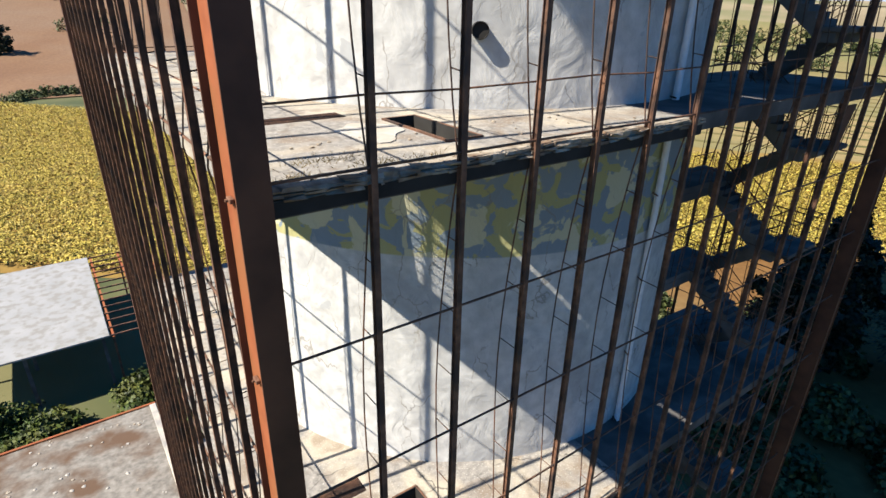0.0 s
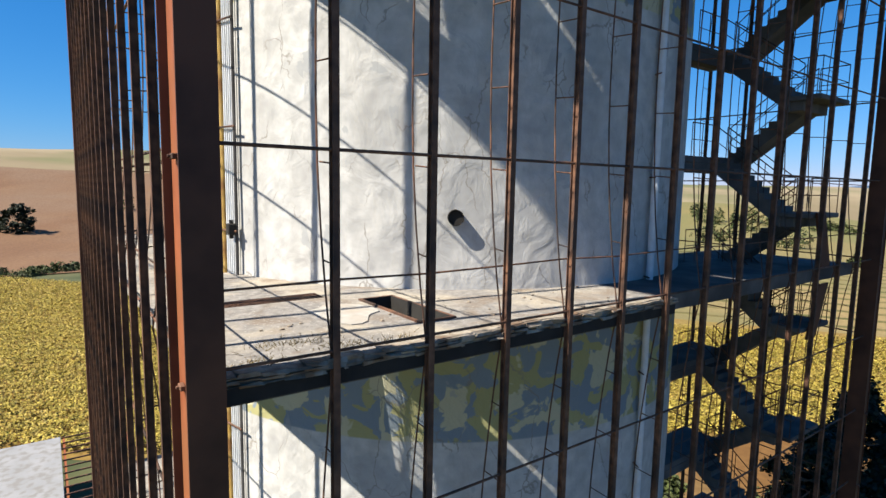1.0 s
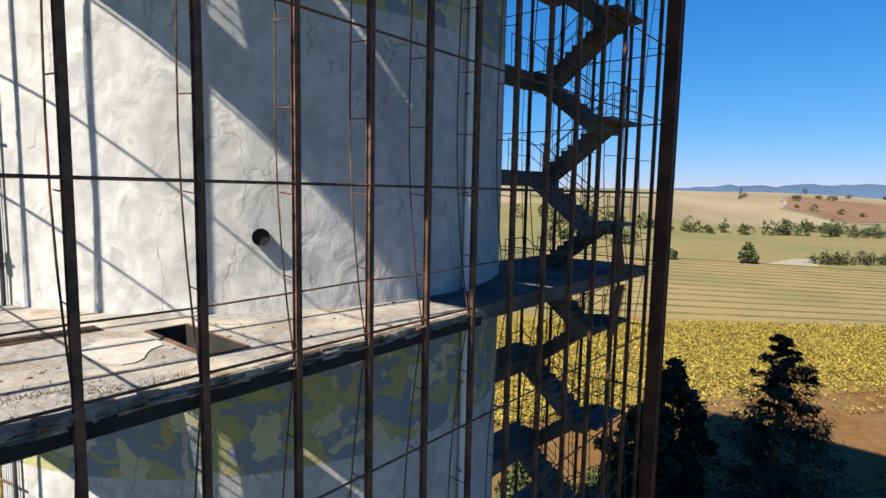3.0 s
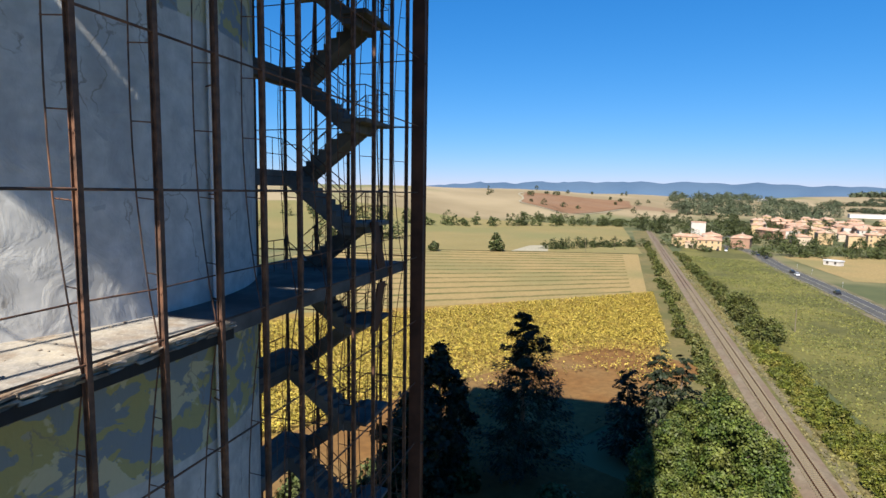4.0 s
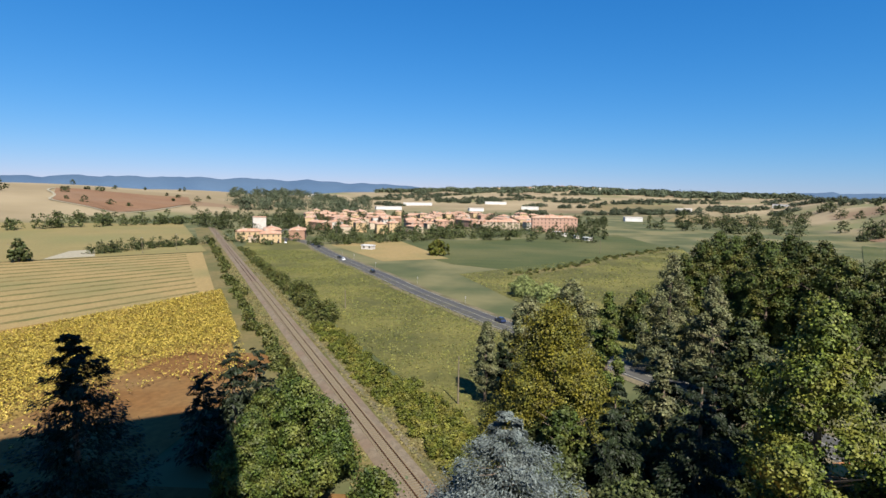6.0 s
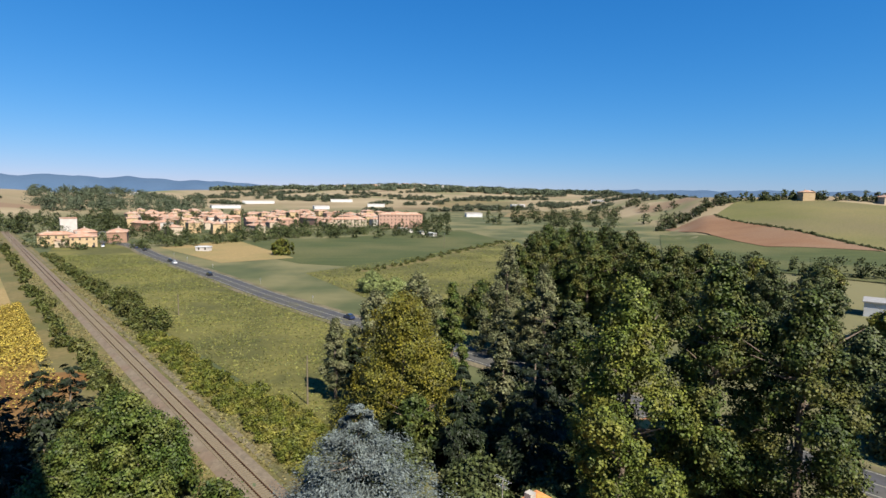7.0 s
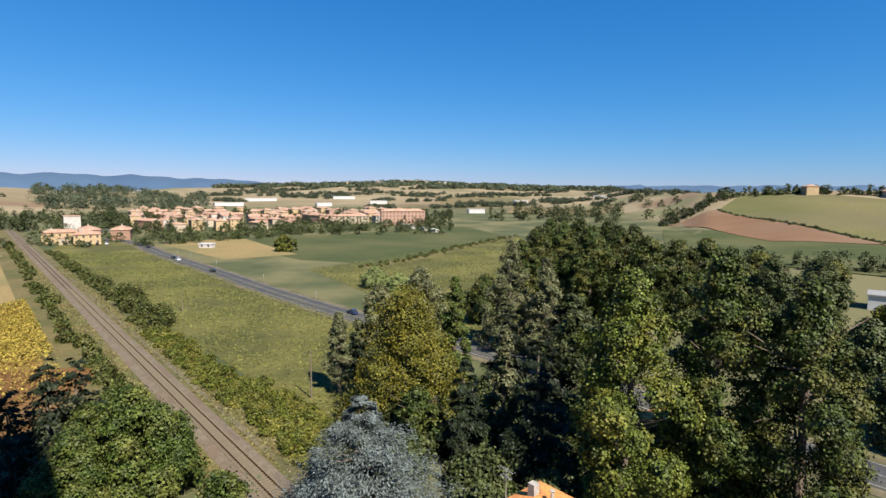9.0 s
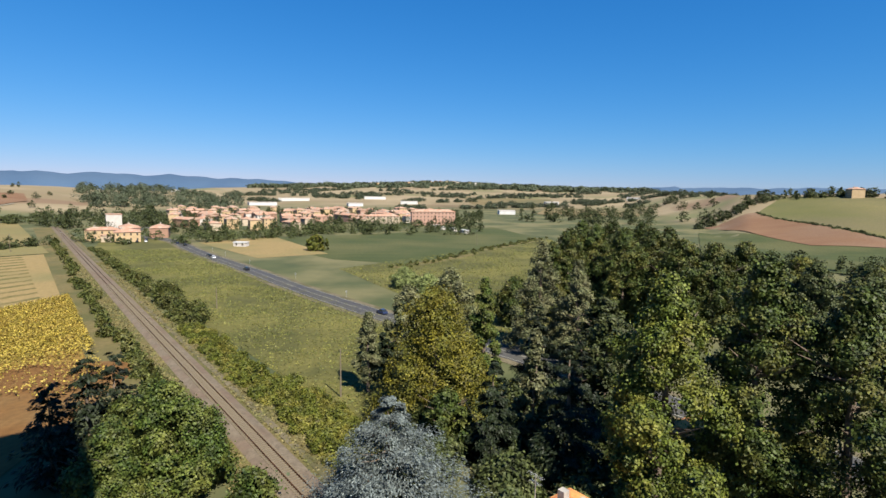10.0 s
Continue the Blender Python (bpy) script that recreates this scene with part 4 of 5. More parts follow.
def trunk(h, r, limbs, spread, seed, parent):
    rr = random.Random(seed)
    bm = bmesh.new()
    prev = Vector((0, 0, -0.2))
    n = 7
    for i in range(n):
        q = Vector((rr.uniform(-1, 1) * 0.02 * h, rr.uniform(-1, 1) * 0.02 * h, h * (i + 1) / n))
        rod(bm, prev, q, r * (1 - i / n) ** 0.8 + 0.03, 8, r * (1 - (i + 1) / n) ** 0.8 + 0.02)
        prev = q
    for k in range(limbs):
        z = h * rr.uniform(0.3, 0.85)
        a = rr.uniform(0, 6.28)
        l = spread * rr.uniform(0.5, 0.85)
        p = Vector((0, 0, z))
        q = Vector((math.cos(a) * l, math.sin(a) * l, z + l * rr.uniform(0.2, 0.6)))
        mid = (p + q) / 2 + Vector((0, 0, -0.06 * l))
        rod(bm, p, mid, r * 0.35, 6, r * 0.22)
        rod(bm, mid, q, r * 0.22, 6, 0.02)
    return part("trunk", bm, M_bark, parent)


def tree(name, x, y, h, R, style, mat, label, seed, dens=1.0, clear=0.12, leaf=0.4):
    e = empty(name, Matrix.Translation((x, y, land(x, y))))
    rs = np.random.RandomState(seed)
    trunk(h * 0.9, 0.022 * h, 14 if style in ("broad", "oval") else 6, R if style in ("broad", "oval") else 0.4 * R, seed, e)
    if style == "fir":
        vs, fs = crown_tiers(h * clear, h, R, int(24 * dens), 10, int(44 * dens), leaf, 0.12, rs, 0.62)
    elif style == "ragged":
        vs, fs = crown_tiers(h * clear, h, R, 34, 5, 120, leaf * 0.75, 0.03, rs, 0.78, 0.16)
    elif style == "cedar":
        vs, fs = crown_tiers(h * clear, h, R, int(14 * dens), 9, int(240 * dens), leaf, 0.24, rs, 0.95, 0.16)
    else:
        vs, fs = crown_cloud(style, h * clear, h, R, int(520 * dens), 30, leaf, 0.05 * R + 0.16, rs, 0.3)
    raw("crown", vs, fs, mat, e)
    return tagged(e, label, "tree")


# The tower's shade on these first trees is also put into their leaves.
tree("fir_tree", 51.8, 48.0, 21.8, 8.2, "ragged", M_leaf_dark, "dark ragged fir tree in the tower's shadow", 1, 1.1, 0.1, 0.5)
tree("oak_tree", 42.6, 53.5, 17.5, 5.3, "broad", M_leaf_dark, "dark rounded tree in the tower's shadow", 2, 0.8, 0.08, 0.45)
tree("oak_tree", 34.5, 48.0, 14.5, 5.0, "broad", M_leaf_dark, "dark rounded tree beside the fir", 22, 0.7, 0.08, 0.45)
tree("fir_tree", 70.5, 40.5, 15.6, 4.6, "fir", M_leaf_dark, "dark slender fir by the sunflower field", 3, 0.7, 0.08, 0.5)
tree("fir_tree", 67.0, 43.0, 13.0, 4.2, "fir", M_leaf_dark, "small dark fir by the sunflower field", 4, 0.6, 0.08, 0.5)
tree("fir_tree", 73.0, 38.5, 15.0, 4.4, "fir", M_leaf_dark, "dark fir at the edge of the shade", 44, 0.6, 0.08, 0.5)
tree("maple_tree", 63.5, 27.5, 13.8, 6.4, "broad", M_leaf_green, "bright green broad-crowned tree near the railway", 5, 2.8, 0.05, 0.28)
tree("maple_tree", 57.5, 31.0, 11.5, 5.4, "broad", M_leaf_green, "green broad-crowned tree below the tower", 6, 2.6, 0.05, 0.24)
tree("maple_tree", 66.5, 34.0, 11.0, 3.9, "broad", M_leaf_green, "green tree behind the larger crown", 26, 1.4, 0.08, 0.27)
tree("blue_cedar", 57.5, 2.6, 14.9, 12.6, "cedar", M_leaf_blue, "wide blue-grey cedar with drooping boughs", 7, 1.5, 0.10, 0.20)
tree("cypress_tree", 84.3, -3.2, 20.6, 12.0, "pyramid", M_leaf_gold, "large golden-green conifer with billowing foliage", 8, 3.2, 0.0, 0.27)
tree("pine_tree", 104.0, 1.0, 18.0, 4.8, "oval", M_leaf_grey, "grey-green conifer behind the golden one", 9, 1.8, 0.05, 0.30)
tree("pine_tree", 107.5, -7.0, 20.6, 6.0, "oval", M_leaf_grey, "tall grey-green conifer by the road", 10, 2.0, 0.05, 0.30)
tree("poplar_tree", 95.0, -12.2, 21.0, 3.6, "spire", M_leaf_green, "bright green narrow poplar", 11, 1.5, 0.05, 0.28)
tree("silver_fir", 98.0, 8.0, 14.2, 2.9, "spire", M_leaf_grey, "small silver-green conifer beside a pole", 12, 1.6, 0.12, 0.24)
tree("silver_fir", 101.5, 4.8, 10.5, 2.6, "oval", M_leaf_dark, "small dark bushy tree by the meadow", 13, 0.4, 0.05, 0.4)
tree("pine_tree", 123.5, -28.6, 25.0, 9.2, "cone", M_leaf_grey, "tall conical grey-green conifer", 14, 2.2, 0.02, 0.30)
tree("pine_tree", 116.5, -35.0, 22.0, 7.2, "cone", M_leaf_grey, "conical grey-green conifer beside a taller one", 15, 2.0, 0.02, 0.30)
tree("cypress_tree", 75.0, -16.6, 17.0, 2.6, "spire", M_leaf_grey, "slim grey-green cypress among darker trees", 16, 1.0, 0.05, 0.34)
tree("cedar_tree", 66.5, -18.8, 19.5, 5.6, "cedar", M_leaf_dark, "very dark cedar between lighter trees", 17, 0.9, 0.06, 0.36)
tree("cedar_tree", 78.0, -24.0, 16.5, 5.0, "cedar", M_leaf_dark, "dark cedar in the shade", 18, 0.8, 0.06, 0.36)
tree("cedar_tree", 71.0, -10.5, 15.0, 5.0, "cedar", M_leaf_dark, "dark cedar under the golden conifer", 101, 0.8, 0.05, 0.36)
tree("cedar_tree", 92.0, -21.0, 17.0, 5.5, "cedar", M_leaf_dark, "dark cedar near the road", 102, 0.8, 0.05, 0.4)
tree("maple_tree", 84.0, -30.0, 17.0, 6.0, "broad", M_leaf_far, "dark leafy tree behind the plane", 103, 0.7, 0.04, 0.45)
tree("maple_tree", 102.0, -36.0, 16.0, 6.5, "broad", M_leaf_far, "dark leafy tree by the road bend", 104, 0.7, 0.04, 0.5)
tree("maple_tree", 74.0, -4.5, 9.0, 4.5, "broad", M_leaf_green, "low green tree beside the cedar", 105, 0.6, 0.02, 0.36)
tree("plane_tree", 57.2, -26.2, 27.2, 7.6, "broad", M_leaf_olive, "tall plane tree with dense mottled foliage", 19, 3.6, 0.02, 0.29)
tree("plane_tree", 57.5, -37.0, 29.0, 7.2, "broad", M_leaf_plane, "tall plane tree with olive foliage", 20, 3.4, 0.02, 0.29)
tree("plane_tree", 52.0, -43.0, 27.0, 7.4, "broad", M_leaf_plane, "large plane tree at the end of the row", 21, 3.4, 0.02, 0.29)
for k, (b, r, h, R) in enumerate(((105.8, 172, 25, 9), (108.3, 176, 26, 9), (111.0, 165, 25.5, 10), (113.6, 172, 25.5, 9), (116.3, 160, 23.5, 10), (119.0, 160, 23, 9), (121.5, 168, 23, 8), (100.5, 150, 13, 7), (107, 195, 26, 9), (109.8, 190, 26.5, 9), (112.5, 195, 26, 9), (115, 185, 25, 9), (104.2, 165, 21, 7))):
    x, y = polar(b, r)
    tree("plane_tree", x, y, h, R, "broad", M_leaf_plane, "big dark tree in the grove behind the conifers", 60 + k, 2.0, 0.03, 0.40)
for k, (b, r, h, R) in enumerate(((123.5, 175, 20, 8), (127, 165, 19, 8), (130.5, 175, 19, 8), (134, 120, 14, 7), (137, 100, 12, 7), (126, 240, 13, 9), (131, 235, 12, 9), (136, 180, 9, 7))):
    x, y = polar(b, r)
    tree("ash_tree", x, y, h, R, "broad", M_leaf_far if k < 5 else M_leaf_hedge, "leafy tree beyond the plane trees", 80 + k, 1.4, 0.03, 0.45)
tree("round_tree", 237.5, 252.5, 11.5, 5.6, "broad", M_leaf_far, "lone rounded tree on the field edge", 90, 0.35, 0.03, 0.7)
tree("round_bush", 205, 273.3, 6.0, 4.4, "broad", M_leaf_far, "lone dark bush on the field edge", 91, 0.2, 0.0, 0.7)
tree("willow_bush", 205.5, 3.0, 7.2, 6.6, "broad", M_leaf_pale, "pale green rounded willow thicket in the field", 92, 1.6, 0.0, 0.30)
tree("willow_bush", 196.5, -5.0, 6.2, 5.6, "broad", M_leaf_pale, "pale green willow thicket beside another", 95, 1.3, 0.0, 0.30)
tree("olive_bush", 330, 57.5, 9.0, 8.0, "broad", M_leaf_hedge, "round olive-brown bush on the field edge", 93, 0.35, 0.0, 0.8)
tree("round_tree", *polar(-37.6, 380), 15, 11, "broad", M_leaf_dark, "lone dark tree on the ploughed hill", 94, 0.3, 0.0, 1.0)

# tufts of tall grass over the meadow and along the verges
def tufts(name, corners, count, size, mat, label, seed):
    rs = np.random.RandomState(seed)
    f, g_ = rs.uniform(0, 1, count), rs.uniform(0, 1, count)
    a, b, c, d = [np.array(p, float) for p in corners]
    P_ = (a * (1 - f)[:, None] + b * f[:, None]) * (1 - g_)[:, None] + (d * (1 - f)[:, None] + c * f[:, None]) * g_[:, None]
    keep_ = np.array([noise.noise(Vector((x / 17, y / 17, seed))) + 0.5 * noise.noise(Vector((x / 5, y / 5, seed))) for x, y in P_]) > rs.uniform(-0.7, 0.5, count)
    P_ = P_[keep_]
    n_ = len(P_)
    cen_ = np.column_stack([P_, rs.uniform(0.1, 0.35, n_) * size])
    nor_ = rs.normal(0, 0.6, (n_, 3)) + np.array([-0.3, -0.2, 0.7])
    nor_ /= np.linalg.norm(nor_, axis=1, keepdims=True)
    vs, fs = quads(cen_, nor_, rs.normal(0, 0.5, (n_, 3)) + np.array([0, 0, 1.0]), size * rs.uniform(0.5, 1.1, n_), size * rs.uniform(0.5, 1.1, n_))
    return tagged(raw(name, vs, fs, mat), label, "grass", "", "stuff")


M_tuft = leafy("meadow_tufts", (0.14, 0.17, 0.055), (0.30, 0.32, 0.09), (0.36, 0.33, 0.075), 0.5)
M_drytuft = leafy("dry_grass_tufts", (0.20, 0.17, 0.07), (0.36, 0.30, 0.14), (0.12, 0.14, 0.04), 0.6)
tufts("meadow_grass", [(80, 6), (125, -16), (330, 133), (330, 185)], 70000, 0.42, M_tuft, "tall green and yellow meadow grass", 3)
tufts("rough_grass", [(130, -24), (200, -75), (425, -106), (254, 34)], 26000, 0.6, M_tuft, "rough green grass across the road", 4)
for sgn in (-1, 1):
    c0, c1 = RP - RD * 20 + RN * 2.9 * sgn, RP - RD * 20 + RN * 7.2 * sgn
    tufts("verge_grass", [tuple((c0)[:2]), tuple((c0 + RD * 260)[:2]), tuple((c1 + RD * 260)[:2]), tuple((c1)[:2])], 9000, 0.5, M_drytuft, "dry grass beside the railway", 5 + sgn)

# bushes and hedges
def hedge(name, spots_, mat, label, leaf, seed, per=26, clump_h=1.0):
    """A run of scrub: spots of (x, y, height, radius)."""
    rs = np.random.RandomState(seed)
    V_, F_, n = [], [], 0
    for x, y, h, R in spots_:
        c = max(8, int(18 * R * R / max(leaf, 0.3) * 0.35))
        vs, fs = crown_cloud("broad", 0.0, h, R, c, per, leaf, 0.22 * R, rs, 0.3)
        V_.append(vs + np.array([x, y, land(x, y)]))
        F_.append(fs + n)
        n += len(vs)
    ob = raw(name, np.concatenate(V_), np.concatenate(F_), mat)
    return tagged(ob, label, "hedge", "", "stuff")


rr = random.Random(31)
near_run, far_run = [], []
for k in range(46):
    d = -12 + k * 2.1
    for o, h in ((6.6, 1.25), (8.4, 1.6), (10.2, 1.3)) + (((12.2, 1.4), (14.0, 1.2)) if k < 22 else ()):
        if rr.random() < 0.88:
            p = RP + RD * (d + rr.uniform(-1, 1)) - RN * (o + rr.uniform(-0.8, 0.8))
            near_run.append((p.x, p.y, h * rr.uniform(0.6, 1.25), rr.uniform(1.1, 2.0)))
for d, h, R in ((34, 3.2, 1.8), (36.5, 3.0, 1.6), (58, 3.6, 2.0)):
    p = RP + RD * d - RN * 9.5
    near_run.append((p.x, p.y, h, R))
for d, h, R, o in ((86, 5.0, 2.6, 10.5), (90, 5.6, 3.0, 12), (96, 5.0, 2.8, 9.5), (102, 3.8, 2.4, 9), (112, 5.4, 3.2, 10), (118, 6.0, 3.4, 11.5), (124, 6.2, 3.6, 10), (131, 5.0, 3.0, 11),
                   (137, 4.0, 2.6, 9), (150, 3.6, 2.4, 9.5), (163, 4.2, 3.0, 10), (172, 3.4, 2.4, 9), (190, 3.0, 2.4, 9), (204, 2.8, 2.2, 10), (214, 3.4, 2.6, 9), (236, 2.6, 2.0, 9), (262, 3.0, 2.4, 9), (284, 2.6, 2.2, 9)):
    p = RP + RD * d - RN * o
    far_run.append((p.x, p.y, h, R))
for k in range(44):
    p = RP + RD * (84 + k * 5.2) - RN * (8.2 + rr.uniform(-1.4, 1.6))
    far_run.append((p.x, p.y, rr.uniform(0.7, 1.7), rr.uniform(1.0, 1.9)))
hedge("hedge_railway", near_run, M_leaf_hedge, "low tangled yellow-green bramble hedge along the railway", 0.26, 41)
hedge("hedge_railway", far_run, M_leaf_bush, "broken run of green bushes along the railway towards the village", 0.42, 42)
sp = []
for k in range(60):
    d = 8 + k * 6.0
    p = RP + RD * d + RN * (8.2 + rr.uniform(-1, 1.2))
    if rr.random() < 0.8:
        sp.append((p.x, p.y, rr.uniform(0.8, 3.8), rr.uniform(0.9, 2.6)))
hedge("hedge_field", sp, M_leaf_bush, "line of green shrubs between railway and sunflowers", 0.45, 43)
sp = [(RP.x + RD.x * d + RN.x * o, RP.y + RD.y * d + RN.y * o, h, R) for d, o, h, R in
      ((-8, 6.5, 5, 3), (2, 8, 6, 3), (8, 7.5, 5.5, 2.8), (15, 9, 6, 3), (22, 8, 5, 2.6), (28, 10, 5.5, 3), (34, 8.5, 4.5, 2.5))]
hedge("shrubs_track", sp, M_leaf_green, "green shrubs beside the railway", 0.38, 44)
sp = [(rr.uniform(54, 95), rr.uniform(-30, 4), rr.uniform(2, 5), rr.uniform(2, 3.5)) for _ in range(80)]
hedge("undergrowth", sp, M_leaf_far, "green undergrowth among the trees", 0.42, 45)
sp = [(rr.uniform(20, 50), rr.uniform(30, 60), rr.uniform(2, 5), rr.uniform(2, 4)) for _ in range(26)]
hedge("undergrowth", sp, M_leaf_far, "dark undergrowth below the tower", 0.5, 46)
sp = []
for k in range(16):
    p = T @ Vector((rr.uniform(-14, 3.5), rr.uniform(39, 46), 0))
    sp.append((p.x, p.y, rr.uniform(1.5, 4.2), rr.uniform(1.6, 2.8)))
for k in range(8):
    p = T @ Vector((rr.uniform(-1, 12), rr.uniform(26, 46), 0))
    sp.append((p.x, p.y, rr.uniform(2, 4), rr.uniform(2, 3)))
hedge("shrubs_yard", sp, M_leaf_green, "green shrubs growing between the old roofs", 0.32, 47)

# rows of trees and woods in the distance
def wood(spots_, label, seed, leaf=1.5, mat=None):
    rs = np.random.RandomState(seed)
    V_, F_, n = [], [], 0
    for x, y, h, R in spots_:
        vs, fs = crown_cloud("broad" if rs.uniform() < 0.8 else "spire", 0.02 * h, h, R, 30, 12, leaf * 0.62, 0.16 * R, rs, 0.25)
        V_.append(vs + np.array([x, y, land(x, y)]))
        F_.append(fs + n)
        n += len(vs)
    ob = raw("far_trees", np.concatenate(V_), np.concatenate(F_), mat or M_leaf_far)
    return tagged(ob, label, "trees", "", "stuff")


def scatter(b0, b1, r0, r1, n, h, R, seed):
    q = random.Random(seed)
    out = []
    for _ in range(n):
        x, y = polar(q.uniform(b0, b1), q.uniform(r0, r1))
        out.append((x, y, h * q.uniform(0.6, 1.3), R * q.uniform(0.6, 1.3)))
    return out


def row(a, b, n, h, R, seed, w=4.0):
    q = random.Random(seed)
    return [(a[0] + (b[0] - a[0]) * (i + q.random()) / n + q.uniform(-w, w), a[1] + (b[1] - a[1]) * (i + q.random()) / n + q.uniform(-w, w),
             h * q.uniform(0.5, 1.3), R * q.uniform(0.6, 1.3)) for i in range(n)]


wood(row((275, 246), (352, 226), 26, 6, 5, 1, 6), "scrub and small trees along the field end", 1, 1.0)
wood(row(polar(24, 560), polar(58, 700), 60, 13, 7, 2, 10), "line of trees at the foot of the tan hills", 2, 1.6)
wood(row(polar(46, 690), polar(58, 660), 24, 9, 6, 3, 12), "hedge of trees below the far hills", 3, 1.5)
wood(scatter(57, 66, 560, 800, 46, 13, 8, 4), "dark trees behind the first houses", 4, 1.6)
wood(scatter(60, 73, 950, 1500, 150, 14, 15, 5), "dark woods on the plain beyond the village", 5, 2.6, M_leaf_hazed)
wood(scatter(65, 97, 450, 880, 380, 9, 5.0, 6), "garden trees between the village houses", 6, 1.2)
wood(row(polar(67, 400), polar(90, 520), 60, 9, 6, 7, 12), "trees along the near edge of the village", 7, 1.2)
far_rows = []
for k in range(46):
    b_, r_ = 72 + 1.0 * k + rr.uniform(-1, 1), rr.uniform(980, 1900)
    far_rows += row(polar(b_, r_), polar(b_ + rr.uniform(2.0, 5.0), r_ + rr.uniform(-60, 160)), 15, 8, 10, 200 + k, 12)
wood(far_rows, "hedgerows across the distant plain", 8, 2.4, M_leaf_hazed)
wood(scatter(74, 121, 2000, 2950, 620, 11, 26, 9), "far wooded ridge below the hill town", 9, 7.0, M_leaf_hazed)
wood(scatter(101, 119, 640, 1100, 70, 12, 9, 10), "trees on the plain beside the hill", 10, 2.0)
wood(row((540, -282), (655, -436), 30, 11, 6.5, 11, 6), "row of round trees up the hill's edge", 11, 1.8)
wood(row(polar(123.5, 780), polar(138, 735), 46, 9, 5.5, 12, 10), "dark trees and cypresses on the hilltop", 12, 1.8)
wood(row(polar(116, 330), polar(140, 330), 40, 8, 6, 13, 20), "bushes and trees along the valley stream", 13, 1.2)
wood(row((258, 8), (428, -100), 64, 1.3, 1.9, 14, 4), "scrubby bank across the green fields", 14, 0.7, M_leaf_bush)
wood(row((557, -353), (325, -324), 60, 1.6, 2.4, 18, 2), "dark weedy bank across the hillside", 18, 0.9)
wood(scatter(-34, 34, 420, 620, 50, 11, 7, 15), "trees behind the tower", 15, 1.6)
wood(scatter(42, 62, 880, 1300, 26, 8, 6, 16), "small trees dotted over the tan hills", 16, 1.5)
wood(row(polar(-41, 258), polar(-30, 268), 26, 3, 4, 17, 4), "green bushes at the foot of the ploughed field", 17, 1.0)

# ---- sunflowers ----
M_head = leafy("sunflower_heads", (0.80, 0.60, 0.12), (0.98, 0.76, 0.18), (0.74, 0.54, 0.12), 0.5, 0.44)
M_sleaf = leafy("sunflower_leaves", (0.66, 0.54, 0.11), (0.86, 0.68, 0.15), (0.70, 0.46, 0.11), 0.5, 0.42)
rs = np.random.RandomState(77)
N = 210000
f, gg = rs.uniform(0, 1, N), rs.uniform(0, 1, N)
A_, B_, C_, D_ = [np.array(p) for p in ((-190.0, 205.0), (186.0, 112.5), (107.0, 58.0), (-75.0, 72.0))]
P = ((A_ * (1 - f)[:, None] + B_ * f[:, None]) * (1 - gg)[:, None] + (D_ * (1 - f)[:, None] + C_ * f[:, None]) * gg[:, None])
bare = np.hypot((P[:, 0] - 84) / 38, (P[:, 1] - 62) / 20)
yard = (P[:, 0] > 0) & (P[:, 0] < 60) & (P[:, 1] < 78)
keep = (rs.uniform(0, 1, N) < np.clip((bare - 0.85) * 1.3, 0.04, 1)) & ~yard & (P[:, 1] > 70)
# trim to the straight far edge
edge = 166.5 + (P[:, 0] - 30) * (113 - 166.5) / (187.5 - 30)
keep &= (P[:, 1] < edge) | (P[:, 0] < 20)
keep |= (bare < 1.0) & (P[:, 1] < 70) & (P[:, 0] > 95) & (rs.uniform(0, 1, N) < 0.1)
P = P[keep]
n = len(P)
cen = np.column_stack([P, rs.uniform(1.1, 1.6, n)])
nor = rs.normal(0, 0.32, (n, 3)) + np.array([0.2, 0.05, 0.8])
nor /= np.linalg.norm(nor, axis=1, keepdims=True)
vh, fh = quads(cen, nor, rs.normal(0, 1, (n, 3)), rs.uniform(0.22, 0.38, n), rs.uniform(0.22, 0.38, n))
cen2 = cen - np.array([0, 0, 0.35]) + rs.normal(0, 0.25, (n, 3)) * np.array([1, 1, 0.4])
nor2 = rs.normal(0, 0.5, (n, 3)) + np.array([0, 0, 1])
nor2 /= np.linalg.norm(nor2, axis=1, keepdims=True)
vl, fl_ = quads(cen2, nor2, rs.normal(0, 1, (n, 3)), rs.uniform(0.32, 0.55, n), rs.uniform(0.32, 0.55, n))
sf = empty("sunflowers")
tagged(sf, "field of ripening yellow sunflowers thinning towards bare soil", "sunflowers", "", "stuff")
raw("flower_heads", vh, fh, M_head, sf)
raw("leaves", vl, fl_, M_sleaf, sf)

# ---- buildings ----
M_tile = simple("terracotta_tiles", (0.30, 0.165, 0.105), (0.39, 0.225, 0.15), 1.5, 0.9, (0.36, 0.27, 0.20), 0.3, 0.0)
M_tile_new = simple("orange_clay_tiles", (0.55, 0.22, 0.06), (0.66, 0.30, 0.10), 3.0, 0.9, (0.45, 0.18, 0.07), 1.0, 0.2)
WALLS = [simple("ochre_stucco", (0.36, 0.26, 0.14), (0.44, 0.32, 0.19), 0.5), simple("cream_stucco", (0.36, 0.29, 0.21), (0.44, 0.36, 0.27), 0.5),
         simple("pink_stucco", (0.31, 0.19, 0.14), (0.38, 0.24, 0.18), 0.5), simple("pale_stucco", (0.40, 0.37, 0.33), (0.48, 0.44, 0.40), 0.5),
         simple("brick_wall", (0.23, 0.135, 0.09), (0.30, 0.18, 0.125), 0.8)]
M_shutter = simple("dark_window", (0.05, 0.045, 0.04), (0.09, 0.075, 0.06), 2, 0.4)
